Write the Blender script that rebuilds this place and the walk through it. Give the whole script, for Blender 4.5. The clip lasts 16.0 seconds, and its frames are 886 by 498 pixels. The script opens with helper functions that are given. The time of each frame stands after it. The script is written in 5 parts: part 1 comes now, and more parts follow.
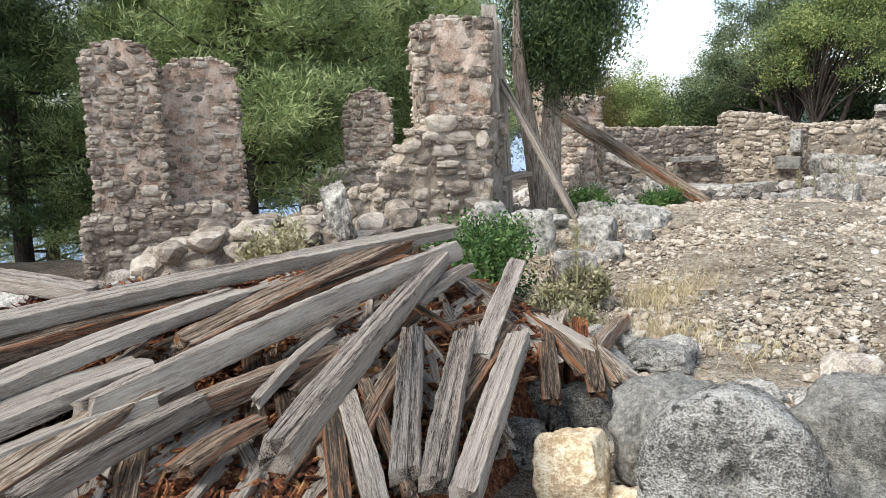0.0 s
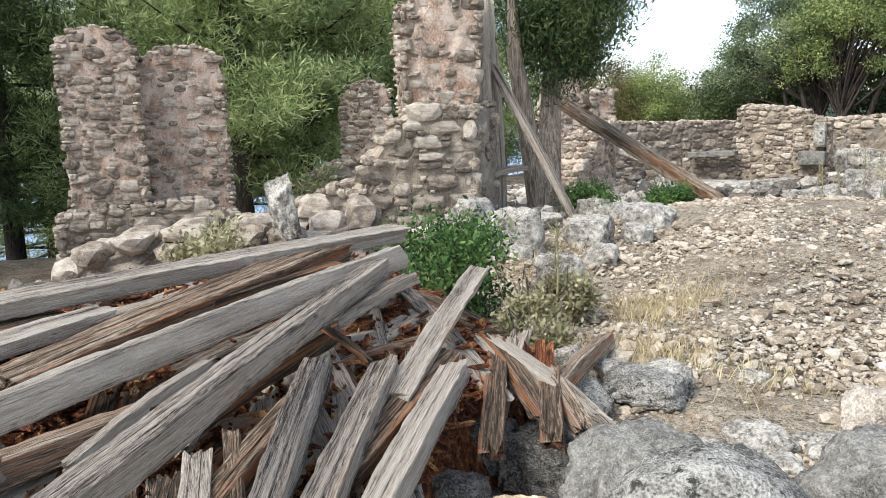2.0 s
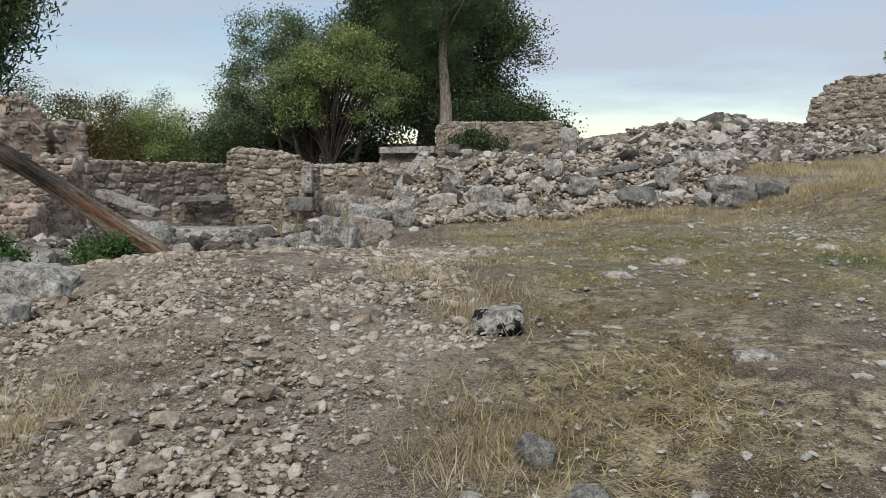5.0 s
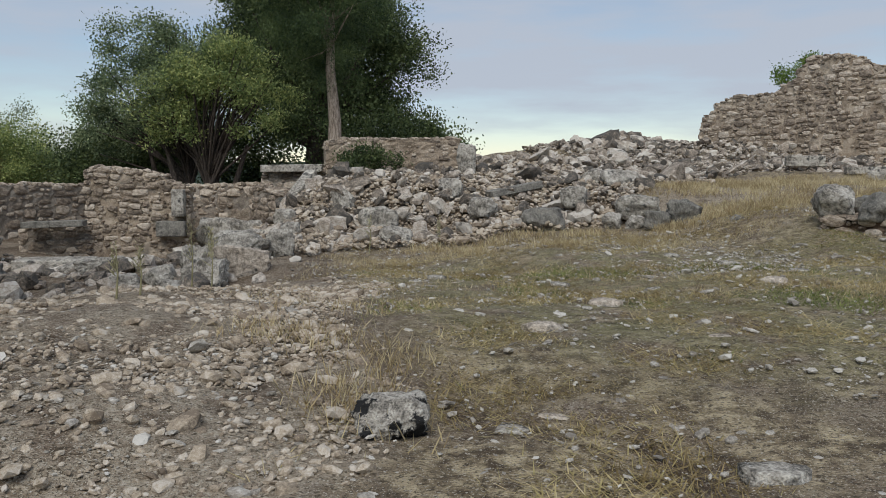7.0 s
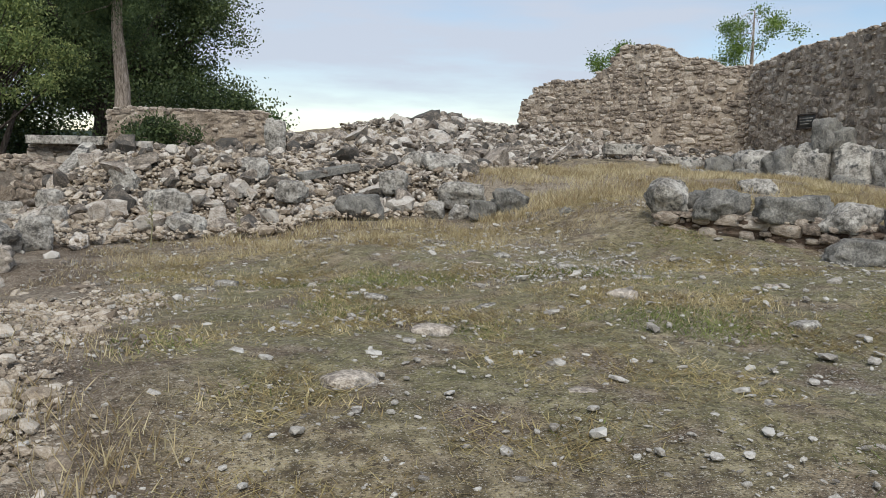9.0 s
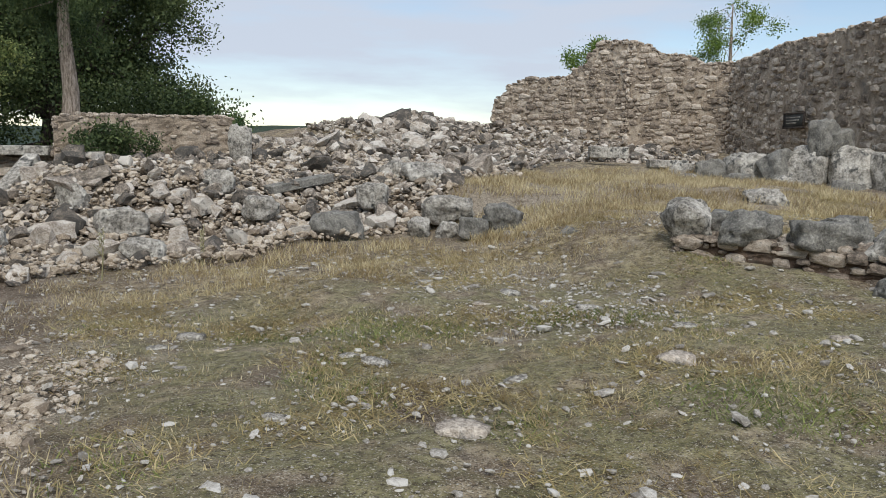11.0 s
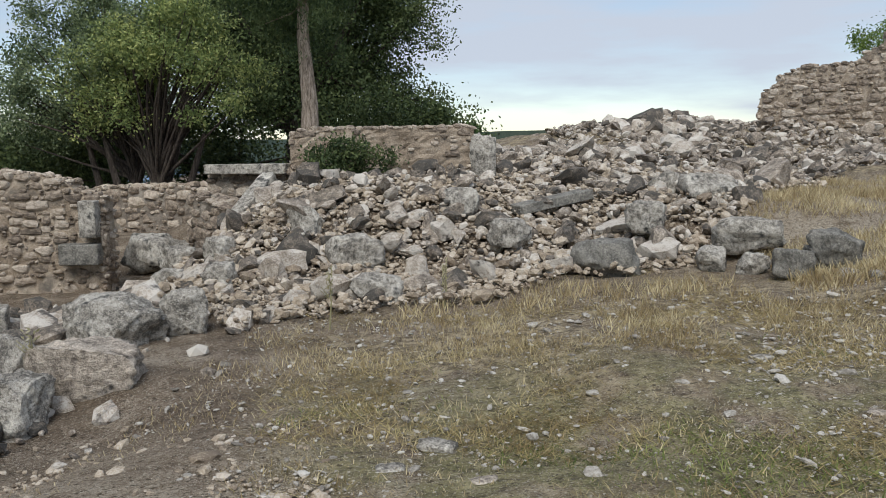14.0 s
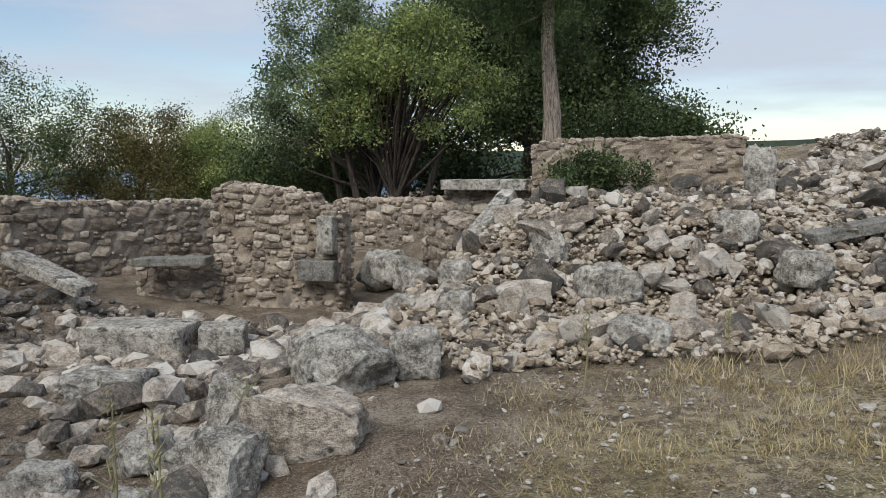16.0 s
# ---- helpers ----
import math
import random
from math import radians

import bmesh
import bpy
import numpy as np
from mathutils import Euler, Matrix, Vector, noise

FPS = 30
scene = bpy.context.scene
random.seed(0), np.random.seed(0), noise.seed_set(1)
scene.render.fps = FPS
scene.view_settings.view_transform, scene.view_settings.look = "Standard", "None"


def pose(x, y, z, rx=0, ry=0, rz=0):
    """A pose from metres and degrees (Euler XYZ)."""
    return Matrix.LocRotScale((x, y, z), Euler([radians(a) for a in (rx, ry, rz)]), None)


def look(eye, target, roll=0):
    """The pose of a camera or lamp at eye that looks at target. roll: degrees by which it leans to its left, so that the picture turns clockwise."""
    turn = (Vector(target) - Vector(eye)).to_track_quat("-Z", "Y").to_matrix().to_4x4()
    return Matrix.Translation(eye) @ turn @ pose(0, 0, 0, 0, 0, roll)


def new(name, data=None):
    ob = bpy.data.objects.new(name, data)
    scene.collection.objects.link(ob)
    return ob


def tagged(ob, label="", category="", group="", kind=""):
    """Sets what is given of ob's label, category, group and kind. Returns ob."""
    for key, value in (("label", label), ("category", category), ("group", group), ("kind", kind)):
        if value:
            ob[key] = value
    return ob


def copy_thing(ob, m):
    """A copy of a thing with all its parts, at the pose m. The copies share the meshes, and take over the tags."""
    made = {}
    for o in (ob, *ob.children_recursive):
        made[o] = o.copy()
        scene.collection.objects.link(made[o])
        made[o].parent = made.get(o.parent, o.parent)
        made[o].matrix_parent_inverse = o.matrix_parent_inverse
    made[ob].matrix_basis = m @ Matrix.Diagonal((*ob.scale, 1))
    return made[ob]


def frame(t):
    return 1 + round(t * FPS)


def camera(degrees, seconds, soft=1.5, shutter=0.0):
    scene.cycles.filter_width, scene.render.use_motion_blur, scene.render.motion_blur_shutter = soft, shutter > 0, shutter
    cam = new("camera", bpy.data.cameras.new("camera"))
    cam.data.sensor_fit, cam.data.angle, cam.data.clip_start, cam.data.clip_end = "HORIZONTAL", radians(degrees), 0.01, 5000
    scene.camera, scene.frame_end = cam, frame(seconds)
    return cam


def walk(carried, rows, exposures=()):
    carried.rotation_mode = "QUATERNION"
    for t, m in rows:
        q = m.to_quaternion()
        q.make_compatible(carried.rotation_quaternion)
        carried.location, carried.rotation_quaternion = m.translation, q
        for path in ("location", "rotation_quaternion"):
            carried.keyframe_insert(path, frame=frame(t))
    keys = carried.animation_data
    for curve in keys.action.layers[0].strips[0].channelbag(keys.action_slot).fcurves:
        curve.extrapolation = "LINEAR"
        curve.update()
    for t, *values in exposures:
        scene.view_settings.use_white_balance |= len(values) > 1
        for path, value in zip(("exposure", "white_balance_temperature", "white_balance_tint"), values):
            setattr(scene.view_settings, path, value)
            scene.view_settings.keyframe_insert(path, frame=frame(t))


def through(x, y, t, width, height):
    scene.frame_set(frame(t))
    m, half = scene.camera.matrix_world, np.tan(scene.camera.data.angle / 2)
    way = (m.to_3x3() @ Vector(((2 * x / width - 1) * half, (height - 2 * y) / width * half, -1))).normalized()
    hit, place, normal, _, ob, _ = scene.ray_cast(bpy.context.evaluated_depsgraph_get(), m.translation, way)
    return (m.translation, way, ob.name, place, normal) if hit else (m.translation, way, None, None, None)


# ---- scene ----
cam = camera(58.4, 16.0, soft=.55)

PATH = [
    (0, (-0.161, -7.736, 1.362), (-1.564, -6.348, 1.036), -2.1),
    (0.5, (-0.212, -7.537, 1.333), (-1.706, -6.258, 0.969), -2.5),
    (1, (-0.39, -7.352, 1.323), (-1.952, -6.159, 0.952), -2.9),
    (1.5, (-0.463, -7.102, 1.279), (-2.016, -5.895, 0.918), -2.8),
    (2, (-0.5, -6.736, 1.249), (-1.938, -5.387, 0.916), -2.1),
    (2.5, (-0.597, -6.436, 1.213), (-1.861, -4.916, 0.912), -1.6),
    (3, (-0.629, -6.086, 1.206), (-1.725, -4.434, 0.944), -1.3),
    (3.5, (-0.618, -5.673, 1.206), (-1.537, -3.913, 0.965), -0.9),
    (4, (-0.651, -5.28, 1.169), (-1.365, -3.426, 0.937), -0.6),
    (4.5, (-0.646, -4.87, 1.138), (-1.2, -2.962, 0.904), -0.3),
    (5, (-0.645, -4.43, 1.122), (-1.103, -2.498, 0.882), 0.5),
    (5.2, (-0.676, -4.267, 1.107), (-1.088, -2.325, 0.865), 0.7),
    (7.3, (-0.918, -2.384, 1.131), (-1.07, -0.398, 0.941), 0.2),
    (7.5, (-0.901, -2.202, 1.134), (-1.012, -0.215, 0.935), 0.1),
    (8, (-0.83, -1.758, 1.143), (-0.84, 0.23, 0.918), 0.3),
    (8.5, (-0.833, -1.37, 1.177), (-0.703, 0.613, 0.945), 1.1),
    (9, (-0.812, -0.983, 1.219), (-0.56, 0.986, 0.979), 2.1),
    (9.2, (-0.785, -0.806, 1.257), (-0.506, 1.16, 1.02), 2.3),
    (11.3, (-1.099, 0.614, 1.523), (-0.755, 2.567, 1.267), 1.6),
    (11.5, (-1.144, 0.807, 1.516), (-0.813, 2.763, 1.262), 1.3),
    (12, (-1.206, 1.254, 1.578), (-0.961, 3.225, 1.343), 0.9),
    (12.5, (-1.206, 1.686, 1.624), (-1.114, 3.672, 1.406), 0.3),
    (13, (-1.287, 2.08, 1.626), (-1.303, 4.067, 1.397), -0.2),
    (13.5, (-1.402, 2.487, 1.637), (-1.502, 4.47, 1.391), -0.2),
    (14, (-1.466, 2.902, 1.614), (-1.689, 4.874, 1.36), -0.1),
    (14.5, (-1.627, 3.261, 1.611), (-1.972, 5.215, 1.358), -0.2),
    (15, (-1.819, 3.619, 1.664), (-2.285, 5.549, 1.421), -0.2),
    (15.5, (-1.972, 3.99, 1.668), (-2.59, 5.877, 1.434), -0.1),
    (16, (-2.122, 4.321, 1.661), (-2.893, 6.153, 1.437), -0.2),
]
EXPOSURES = [(0, 1.18), (1.5, 1.3), (2.5, 1.1), (3.0, .75), (3.5, .58), (5, .2), (7.5, .0), (8, .2), (9, .35), (11.5, .36), (12, .36), (12.5, .24), (14, .3), (16, .3)]
walk(cam, [(t, look(e, a, r)) for t, e, a, r in PATH], EXPOSURES)

# ---- world and light ----
SUN_H, SUN_A = 50, 184
world = bpy.data.worlds.new("world")
scene.world = world
world.use_nodes = True
wn, wl = world.node_tree.nodes, world.node_tree.links
wn.clear()
w_out, w_bg = wn.new("ShaderNodeOutputWorld"), wn.new("ShaderNodeBackground")
w_sky = wn.new("ShaderNodeTexSky")
w_sky.sky_type, w_sky.sun_disc = "NISHITA", False
w_sky.air_density, w_sky.dust_density, w_sky.ozone_density = 1.0, 0.0, 1.2
w_sky.sun_elevation, w_sky.sun_rotation = radians(SUN_H), radians(SUN_A)
w_co, w_map, w_noise, w_ramp, w_mix = (wn.new("ShaderNode" + k) for k in ("TexCoord", "Mapping", "TexNoise", "ValToRGB", "MixRGB"))
w_map.inputs["Scale"].default_value = (1.3, 1.3, 7.5)
w_noise.inputs["Scale"].default_value, w_noise.inputs["Detail"].default_value = 1.7, 7
w_noise.inputs["Roughness"].default_value = .52
w_ramp.color_ramp.elements[0].position, w_ramp.color_ramp.elements[1].position = .41, .59
w_ramp.color_ramp.elements[0].color, w_ramp.color_ramp.elements[1].color = (.16, .16, .16, 1), (.94, .94, .94, 1)
w_mix.inputs[2].default_value = (4.7, 5.2, 6.1, 1)
wl.new(w_co.outputs["Generated"], w_map.inputs[0]), wl.new(w_map.outputs[0], w_noise.inputs["Vector"])
wl.new(w_noise.outputs[0], w_ramp.inputs[0]), wl.new(w_ramp.outputs[0], w_mix.inputs[0])
wl.new(w_sky.outputs[0], w_mix.inputs[1]), wl.new(w_mix.outputs[0], w_bg.inputs[0])
wl.new(w_bg.outputs[0], w_out.inputs[0])
w_bg.inputs[1].default_value = .1
sun = new("sun", bpy.data.lights.new("sun", "SUN"))
sun.data.energy, sun.data.angle, sun.data.color = 2.2, radians(38), (1, .97, .925)
sa = radians(SUN_A)
sun.matrix_world = look((math.sin(sa) * 40, math.cos(sa) * 40, 40 * math.tan(radians(SUN_H))), (0, 0, 0))


# ---- materials ----
def mat(name, ramp, scale=4.0, rough=.9, bump=.3, fine=40.0, vary="", stain=None, stretch=(1, 1, 1), stain_scale=1.5, stain_at=(.55, .7), speck=None, micro=.5, spread=.5):
    """Two scales of noise through a colour ramp, optional stains, specks and variation from piece to piece."""
    m = bpy.data.materials.new(name)
    m.use_nodes = True
    n, l = m.node_tree.nodes, m.node_tree.links
    p = n["Principled BSDF"]
    p.inputs["Roughness"].default_value = rough
    p.inputs["Specular IOR Level"].default_value = .25
    co, mp = n.new("ShaderNodeTexCoord"), n.new("ShaderNodeMapping")
    mp.inputs["Scale"].default_value = stretch
    l.new(co.outputs["Object"], mp.inputs[0])
    vec = mp.outputs[0]
    big, small = n.new("ShaderNodeTexNoise"), n.new("ShaderNodeTexNoise")
    for node, sc, det in ((big, scale, 6), (small, fine, 4)):
        node.inputs["Scale"].default_value, node.inputs["Detail"].default_value = sc, det
        node.inputs["Roughness"].default_value = .65
        l.new(vec, node.inputs["Vector"])
    tiny, mid = n.new("ShaderNodeTexNoise"), n.new("ShaderNodeMath")
    tiny.inputs["Scale"].default_value, tiny.inputs["Detail"].default_value = fine * 3.7, 3
    l.new(vec, tiny.inputs["Vector"])
    mid.operation, mid.inputs[1].default_value = "MULTIPLY_ADD", micro
    l.new(tiny.outputs[0], mid.inputs[0]), l.new(big.outputs[0], mid.inputs[2])
    add = n.new("ShaderNodeMath")
    add.operation = "MULTIPLY_ADD"
    add.inputs[1].default_value = .7
    l.new(small.outputs[0], add.inputs[0]), l.new(mid.outputs[0], add.inputs[2])
    val = n.new("ShaderNodeMath")
    val.operation = "SUBTRACT"
    val.inputs[1].default_value = .35 + micro * .5
    l.new(add.outputs[0], val.inputs[0])
    gain = n.new("ShaderNodeMath")
    gain.operation, gain.inputs[1].default_value, gain.inputs[2].default_value = "MULTIPLY_ADD", 1.6, -.3
    l.new(val.outputs[0], gain.inputs[0])
    last = gain.outputs[0]
    if vary:
        src = n.new("ShaderNodeObjectInfo").outputs["Random"] if vary == "object" else n.new("ShaderNodeNewGeometry").outputs["Random Per Island"]
        k = n.new("ShaderNodeMath")
        k.operation, k.inputs[1].default_value = "MULTIPLY_ADD", spread
        sub = n.new("ShaderNodeMath")
        sub.operation, sub.inputs[1].default_value = "SUBTRACT", spread / 2
        l.new(src, k.inputs[0]), l.new(last, k.inputs[2]), l.new(k.outputs[0], sub.inputs[0])
        last = sub.outputs[0]
    cr = n.new("ShaderNodeValToRGB")
    el = cr.color_ramp.elements
    while len(el) < len(ramp):
        el.new(.5)
    for e, (pos, c) in zip(el, ramp):
        e.position, e.color = pos, (*c, 1)
    l.new(last, cr.inputs[0])
    col = cr.outputs[0]
    for tint, sc, (a, b) in ((stain, stain_scale, stain_at), (speck, stain_scale * 9, (.62, .68))):
        if tint:
            st, sr, mx = n.new("ShaderNodeTexNoise"), n.new("ShaderNodeValToRGB"), n.new("ShaderNodeMixRGB")
            st.inputs["Scale"].default_value, st.inputs["Detail"].default_value, st.inputs["Roughness"].default_value = sc, 8, .7
            l.new(vec, st.inputs["Vector"]), l.new(st.outputs[0], sr.inputs[0])
            sr.color_ramp.elements[0].position, sr.color_ramp.elements[1].position = a, b
            l.new(sr.outputs[0], mx.inputs[0]), l.new(col, mx.inputs[1])
            mx.inputs[2].default_value = (*tint, 1)
            col = mx.outputs[0]
    l.new(col, p.inputs["Base Color"])
    if bump:
        bp = n.new("ShaderNodeBump")
        bp.inputs["Strength"].default_value, bp.inputs["Distance"].default_value = bump, .03
        l.new(add.outputs[0], bp.inputs["Height"]), l.new(bp.outputs[0], p.inputs["Normal"])
    return m


LIME = ((.2, (0.112, 0.105, 0.0902)), (.42, (0.326, 0.3, 0.257)), (.62, (0.51, 0.48, 0.418)), (.85, (0.694, 0.66, 0.58)))
m_rock = mat("limestone", LIME, 3, bump=1, fine=22, stain=(.07, .07, .065), stain_scale=3.5, stain_at=(.54, .64), speck=(.72, .72, .68))
m_rock_dark = mat("grey_limestone", ((.2, (0.095, 0.0924, 0.0819)), (.5, (0.228, 0.217, 0.19)), (.8, (0.418, 0.398, 0.345))), 4, bump=.9, fine=34, stain=(0.057, 0.0554, 0.0474), stain_scale=4, speck=(0.475, 0.462, 0.406))
m_pitted = mat("pitted_limestone", ((.2, (.1, .095, .085)), (.5, (.29, .275, .242)), (.8, (.52, .5, .45))), 4, bump=1, fine=26, micro=.9, stain=(.06, .058, .05), stain_scale=9, stain_at=(.57, .63), speck=(.62, .6, .55))
m_lichen = mat("lichen_limestone", LIME, 3, bump=1, fine=22, stain=(.02, .02, .02), stain_scale=6, stain_at=(.5, .54))
m_cream = mat("cream_stone", ((.25, (.42, .3, .18)), (.5, (.66, .54, .36)), (.8, (.82, .74, .58))), 3, bump=.6, fine=24, stain=(.2, .17, .13), stain_scale=4, stain_at=(.6, .7))
WALL = ((.12, (0.114, 0.095, 0.0763)), (.36, (0.284, 0.227, 0.173)), (.55, (0.455, 0.378, 0.295)), (.75, (0.591, 0.513, 0.418)), (.95, (0.773, 0.691, 0.581)))
m_stone = mat("wall_stone", WALL, 3, bump=.7, fine=30, vary="object", stain=(.08, .078, .07), stain_scale=3, stain_at=(.57, .68))
m_stone_rest = mat("wall_stone_joined", WALL, 3, bump=.7, fine=30, vary="island", stain=(.08, .078, .07), stain_scale=3, stain_at=(.57, .68))
m_mortar = mat("pink_lime_mortar", ((.25, (.34, .21, .14)), (.5, (.58, .43, .33)), (.75, (.74, .62, .52))), 2.6, bump=1, fine=36, stain=(.26, .23, .2), stain_scale=2.4, stain_at=(.56, .66))
m_mortar_grey = mat("grey_lime_mortar", ((.2, (.14, .12, .1)), (.5, (.28, .24, .195)), (.8, (.42, .38, .32))), 2.2, bump=.8, fine=45, stain=(.12, .11, .1), stain_scale=1.3)
m_mortar_brown = mat("brown_earthy_mortar", ((.2, (.05, .034, .024)), (.5, (.12, .08, .055)), (.8, (.24, .18, .13))), 2.2, bump=.8, fine=45, stain=(.07, .065, .055), stain_scale=1.3)
m_mortar_ochre = mat("ochre_lime_mortar", ((.2, (0.184, 0.144, 0.103)), (.5, (0.391, 0.316, 0.236)), (.8, (0.598, 0.512, 0.402))), 2.2, bump=.8, fine=45, stain=(0.172, 0.155, 0.132), stain_scale=1.2)
m_buff = mat("buff_limestone", ((.2, (.2, .17, .14)), (.45, (.44, .38, .31)), (.7, (.66, .58, .48)), (.9, (.78, .72, .63))), 3, bump=1, fine=22, stain=(.1, .095, .085), stain_scale=3, stain_at=(.55, .66))
m_rubble = mat("rubble_stone", ((.12, (0.0868, 0.0813, 0.0713)), (.4, (0.262, 0.22, 0.176)), (.62, (0.47, 0.405, 0.33)), (.85, (0.636, 0.594, 0.524))), 3, bump=.7, fine=26, vary="island", spread=.75, stain=(0.0923, 0.0838, 0.0755), stain_scale=2.5, stain_at=(.56, .66))
m_rubble_one = mat("rubble_block_stone", ((.12, (0.0868, 0.0813, 0.0713)), (.4, (0.262, 0.22, 0.176)), (.62, (0.47, 0.405, 0.33)), (.85, (0.636, 0.594, 0.524))), 3, bump=.7, fine=26, vary="object", spread=.75, stain=(0.0923, 0.0838, 0.0755), stain_scale=2.5, stain_at=(.56, .66))
m_gravel = mat("broken_limestone", ((.15, (0.197, 0.156, 0.116)), (.42, (0.36, 0.295, 0.216)), (.62, (0.475, 0.401, 0.308)), (.85, (0.59, 0.532, 0.449))), 6, bump=.4, fine=60, vary="island")
m_pebble = mat("pale_grey_pebble", ((.15, (.2, .18, .15)), (.45, (.38, .35, .3)), (.8, (.6, .57, .51))), 6, bump=.4, fine=60, vary="island")
m_wood = mat("weathered_grey_timber", ((.26, (.06, .046, .036)), (.4, (.33, .275, .225)), (.58, (.58, .495, .4)), (.85, (.76, .7, .6))), 1.4, bump=1, fine=30, vary="object", spread=.22, micro=.4, stretch=(.22, 7, 7), stain=(0.231, 0.119, 0.0556), stain_scale=1.6, stain_at=(.58, .72))
m_wood_dark = mat("dark_brown_timber", ((.2, (0.0549, 0.0401, 0.0282)), (.45, (0.183, 0.124, 0.0792)), (.65, (0.365, 0.274, 0.194)), (.85, (0.603, 0.511, 0.405))), 4, bump=1, fine=16, vary="object", stretch=(.3, 7, 7), stain=(0.365, 0.127, 0.044), stain_scale=2, stain_at=(.52, .64))
m_rot = mat("red_rotten_wood", ((.25, (0.0593, 0.0258, 0.0157)), (.48, (0.202, 0.0714, 0.0349)), (.66, (0.451, 0.154, 0.061)), (.88, (0.663, 0.416, 0.175))), 5, bump=1, fine=22, vary="island", stretch=(.6, 5, 5))
m_bark = mat("grey_bark", ((.2, (0.12, 0.0943, 0.07)), (.5, (0.33, 0.268, 0.21)), (.8, (0.6, 0.507, 0.42))), 6, bump=1, fine=20, stretch=(4, 4, .5))
m_bark_dark = mat("dark_bark", ((.2, (.03, .024, .02)), (.5, (.075, .06, .05)), (.8, (.15, .125, .1))), 6, bump=1, fine=20, stretch=(4, 4, .5))
m_panel = mat("dark_panel", ((.2, (.03, .032, .03)), (.8, (.07, .072, .065))), 3, rough=.5, bump=.1)
m_water = mat("sea_water", ((.2, (.12, .2, .34)), (.8, (.2, .3, .46))), .01, rough=.25, bump=0)
m_hill = mat("wooded_hill", ((.2, (.04, .06, .045)), (.8, (.08, .1, .075))), .05, bump=0, fine=.4)


def leaf(name, ramp, through=.3):
    m = mat(name, ramp, .9, rough=.6, bump=0, fine=6, vary="island", micro=0)
    n, l = m.node_tree.nodes, m.node_tree.links
    tr, mx, p = n.new("ShaderNodeBsdfTranslucent"), n.new("ShaderNodeMixShader"), n["Principled BSDF"]
    l.new(p.inputs["Base Color"].links[0].from_socket, tr.inputs[0])
    mx.inputs[0].default_value = through
    l.new(p.outputs[0], mx.inputs[1]), l.new(tr.outputs[0], mx.inputs[2]), l.new(mx.outputs[0], n["Material Output"].inputs[0])
    return m


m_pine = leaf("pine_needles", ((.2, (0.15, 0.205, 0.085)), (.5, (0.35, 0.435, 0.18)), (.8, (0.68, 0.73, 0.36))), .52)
# darker copy of the needles, with shade put into the colour
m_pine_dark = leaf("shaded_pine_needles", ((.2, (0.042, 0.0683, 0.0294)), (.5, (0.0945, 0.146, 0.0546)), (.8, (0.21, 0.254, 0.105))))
m_cypress = leaf("cypress_scales", ((.2, (0.0225, 0.045, 0.021)), (.5, (0.06, 0.0975, 0.036)), (.8, (0.128, 0.173, 0.063))), .2)
m_oak = leaf("evergreen_oak_leaves", ((.2, (0.0331, 0.0528, 0.0229)), (.5, (0.0773, 0.112, 0.0422)), (.8, (0.156, 0.194, 0.0739))), .22)
m_carob = leaf("carob_leaves", ((.2, (.11, .16, .06)), (.5, (.25, .32, .115)), (.8, (.5, .53, .2))), .35)
m_carob_dull = leaf("dull_carob_leaves", ((.2, (.075, .11, .06)), (.5, (.165, .22, .115)), (.8, (.33, .39, .2))), .3)
m_olive = leaf("pale_leaves", ((.2, (0.13, 0.163, 0.091)), (.5, (0.26, 0.299, 0.182)), (.8, (0.39, 0.416, 0.286))), .3)
m_brown = leaf("browning_leaves", ((.2, (0.078, 0.065, 0.0286)), (.5, (0.156, 0.13, 0.052)), (.8, (0.221, 0.208, 0.078))), .3)
m_bush = leaf("lentisk_leaves", ((.2, (0.028, 0.063, 0.0196)), (.5, (0.077, 0.154, 0.042)), (.8, (0.182, 0.28, 0.084))), .3)
m_fresh = leaf("fresh_green_leaves", ((.2, (.08, .14, .03)), (.5, (.16, .25, .05)), (.8, (.27, .36, .1))), .4)
m_straw = leaf("dry_grass", ((.2, (0.28, 0.205, 0.105)), (.5, (0.5, 0.405, 0.225)), (.8, (0.7, 0.61, 0.39))), .3)
m_turf = leaf("short_turf", ((.2, (0.194, 0.144, 0.0618)), (.45, (0.38, 0.29, 0.14)), (.6, (0.42, 0.36, 0.16)), (.85, (0.66, 0.54, 0.3))), .3)
m_green = leaf("green_grass", ((.2, (.08, .11, .03)), (.5, (.16, .2, .055)), (.8, (.3, .33, .11))), .3)
m_weed = leaf("grey_green_weed", ((.2, (.2, .19, .1)), (.5, (.38, .35, .2)), (.8, (.56, .52, .34))), .3)


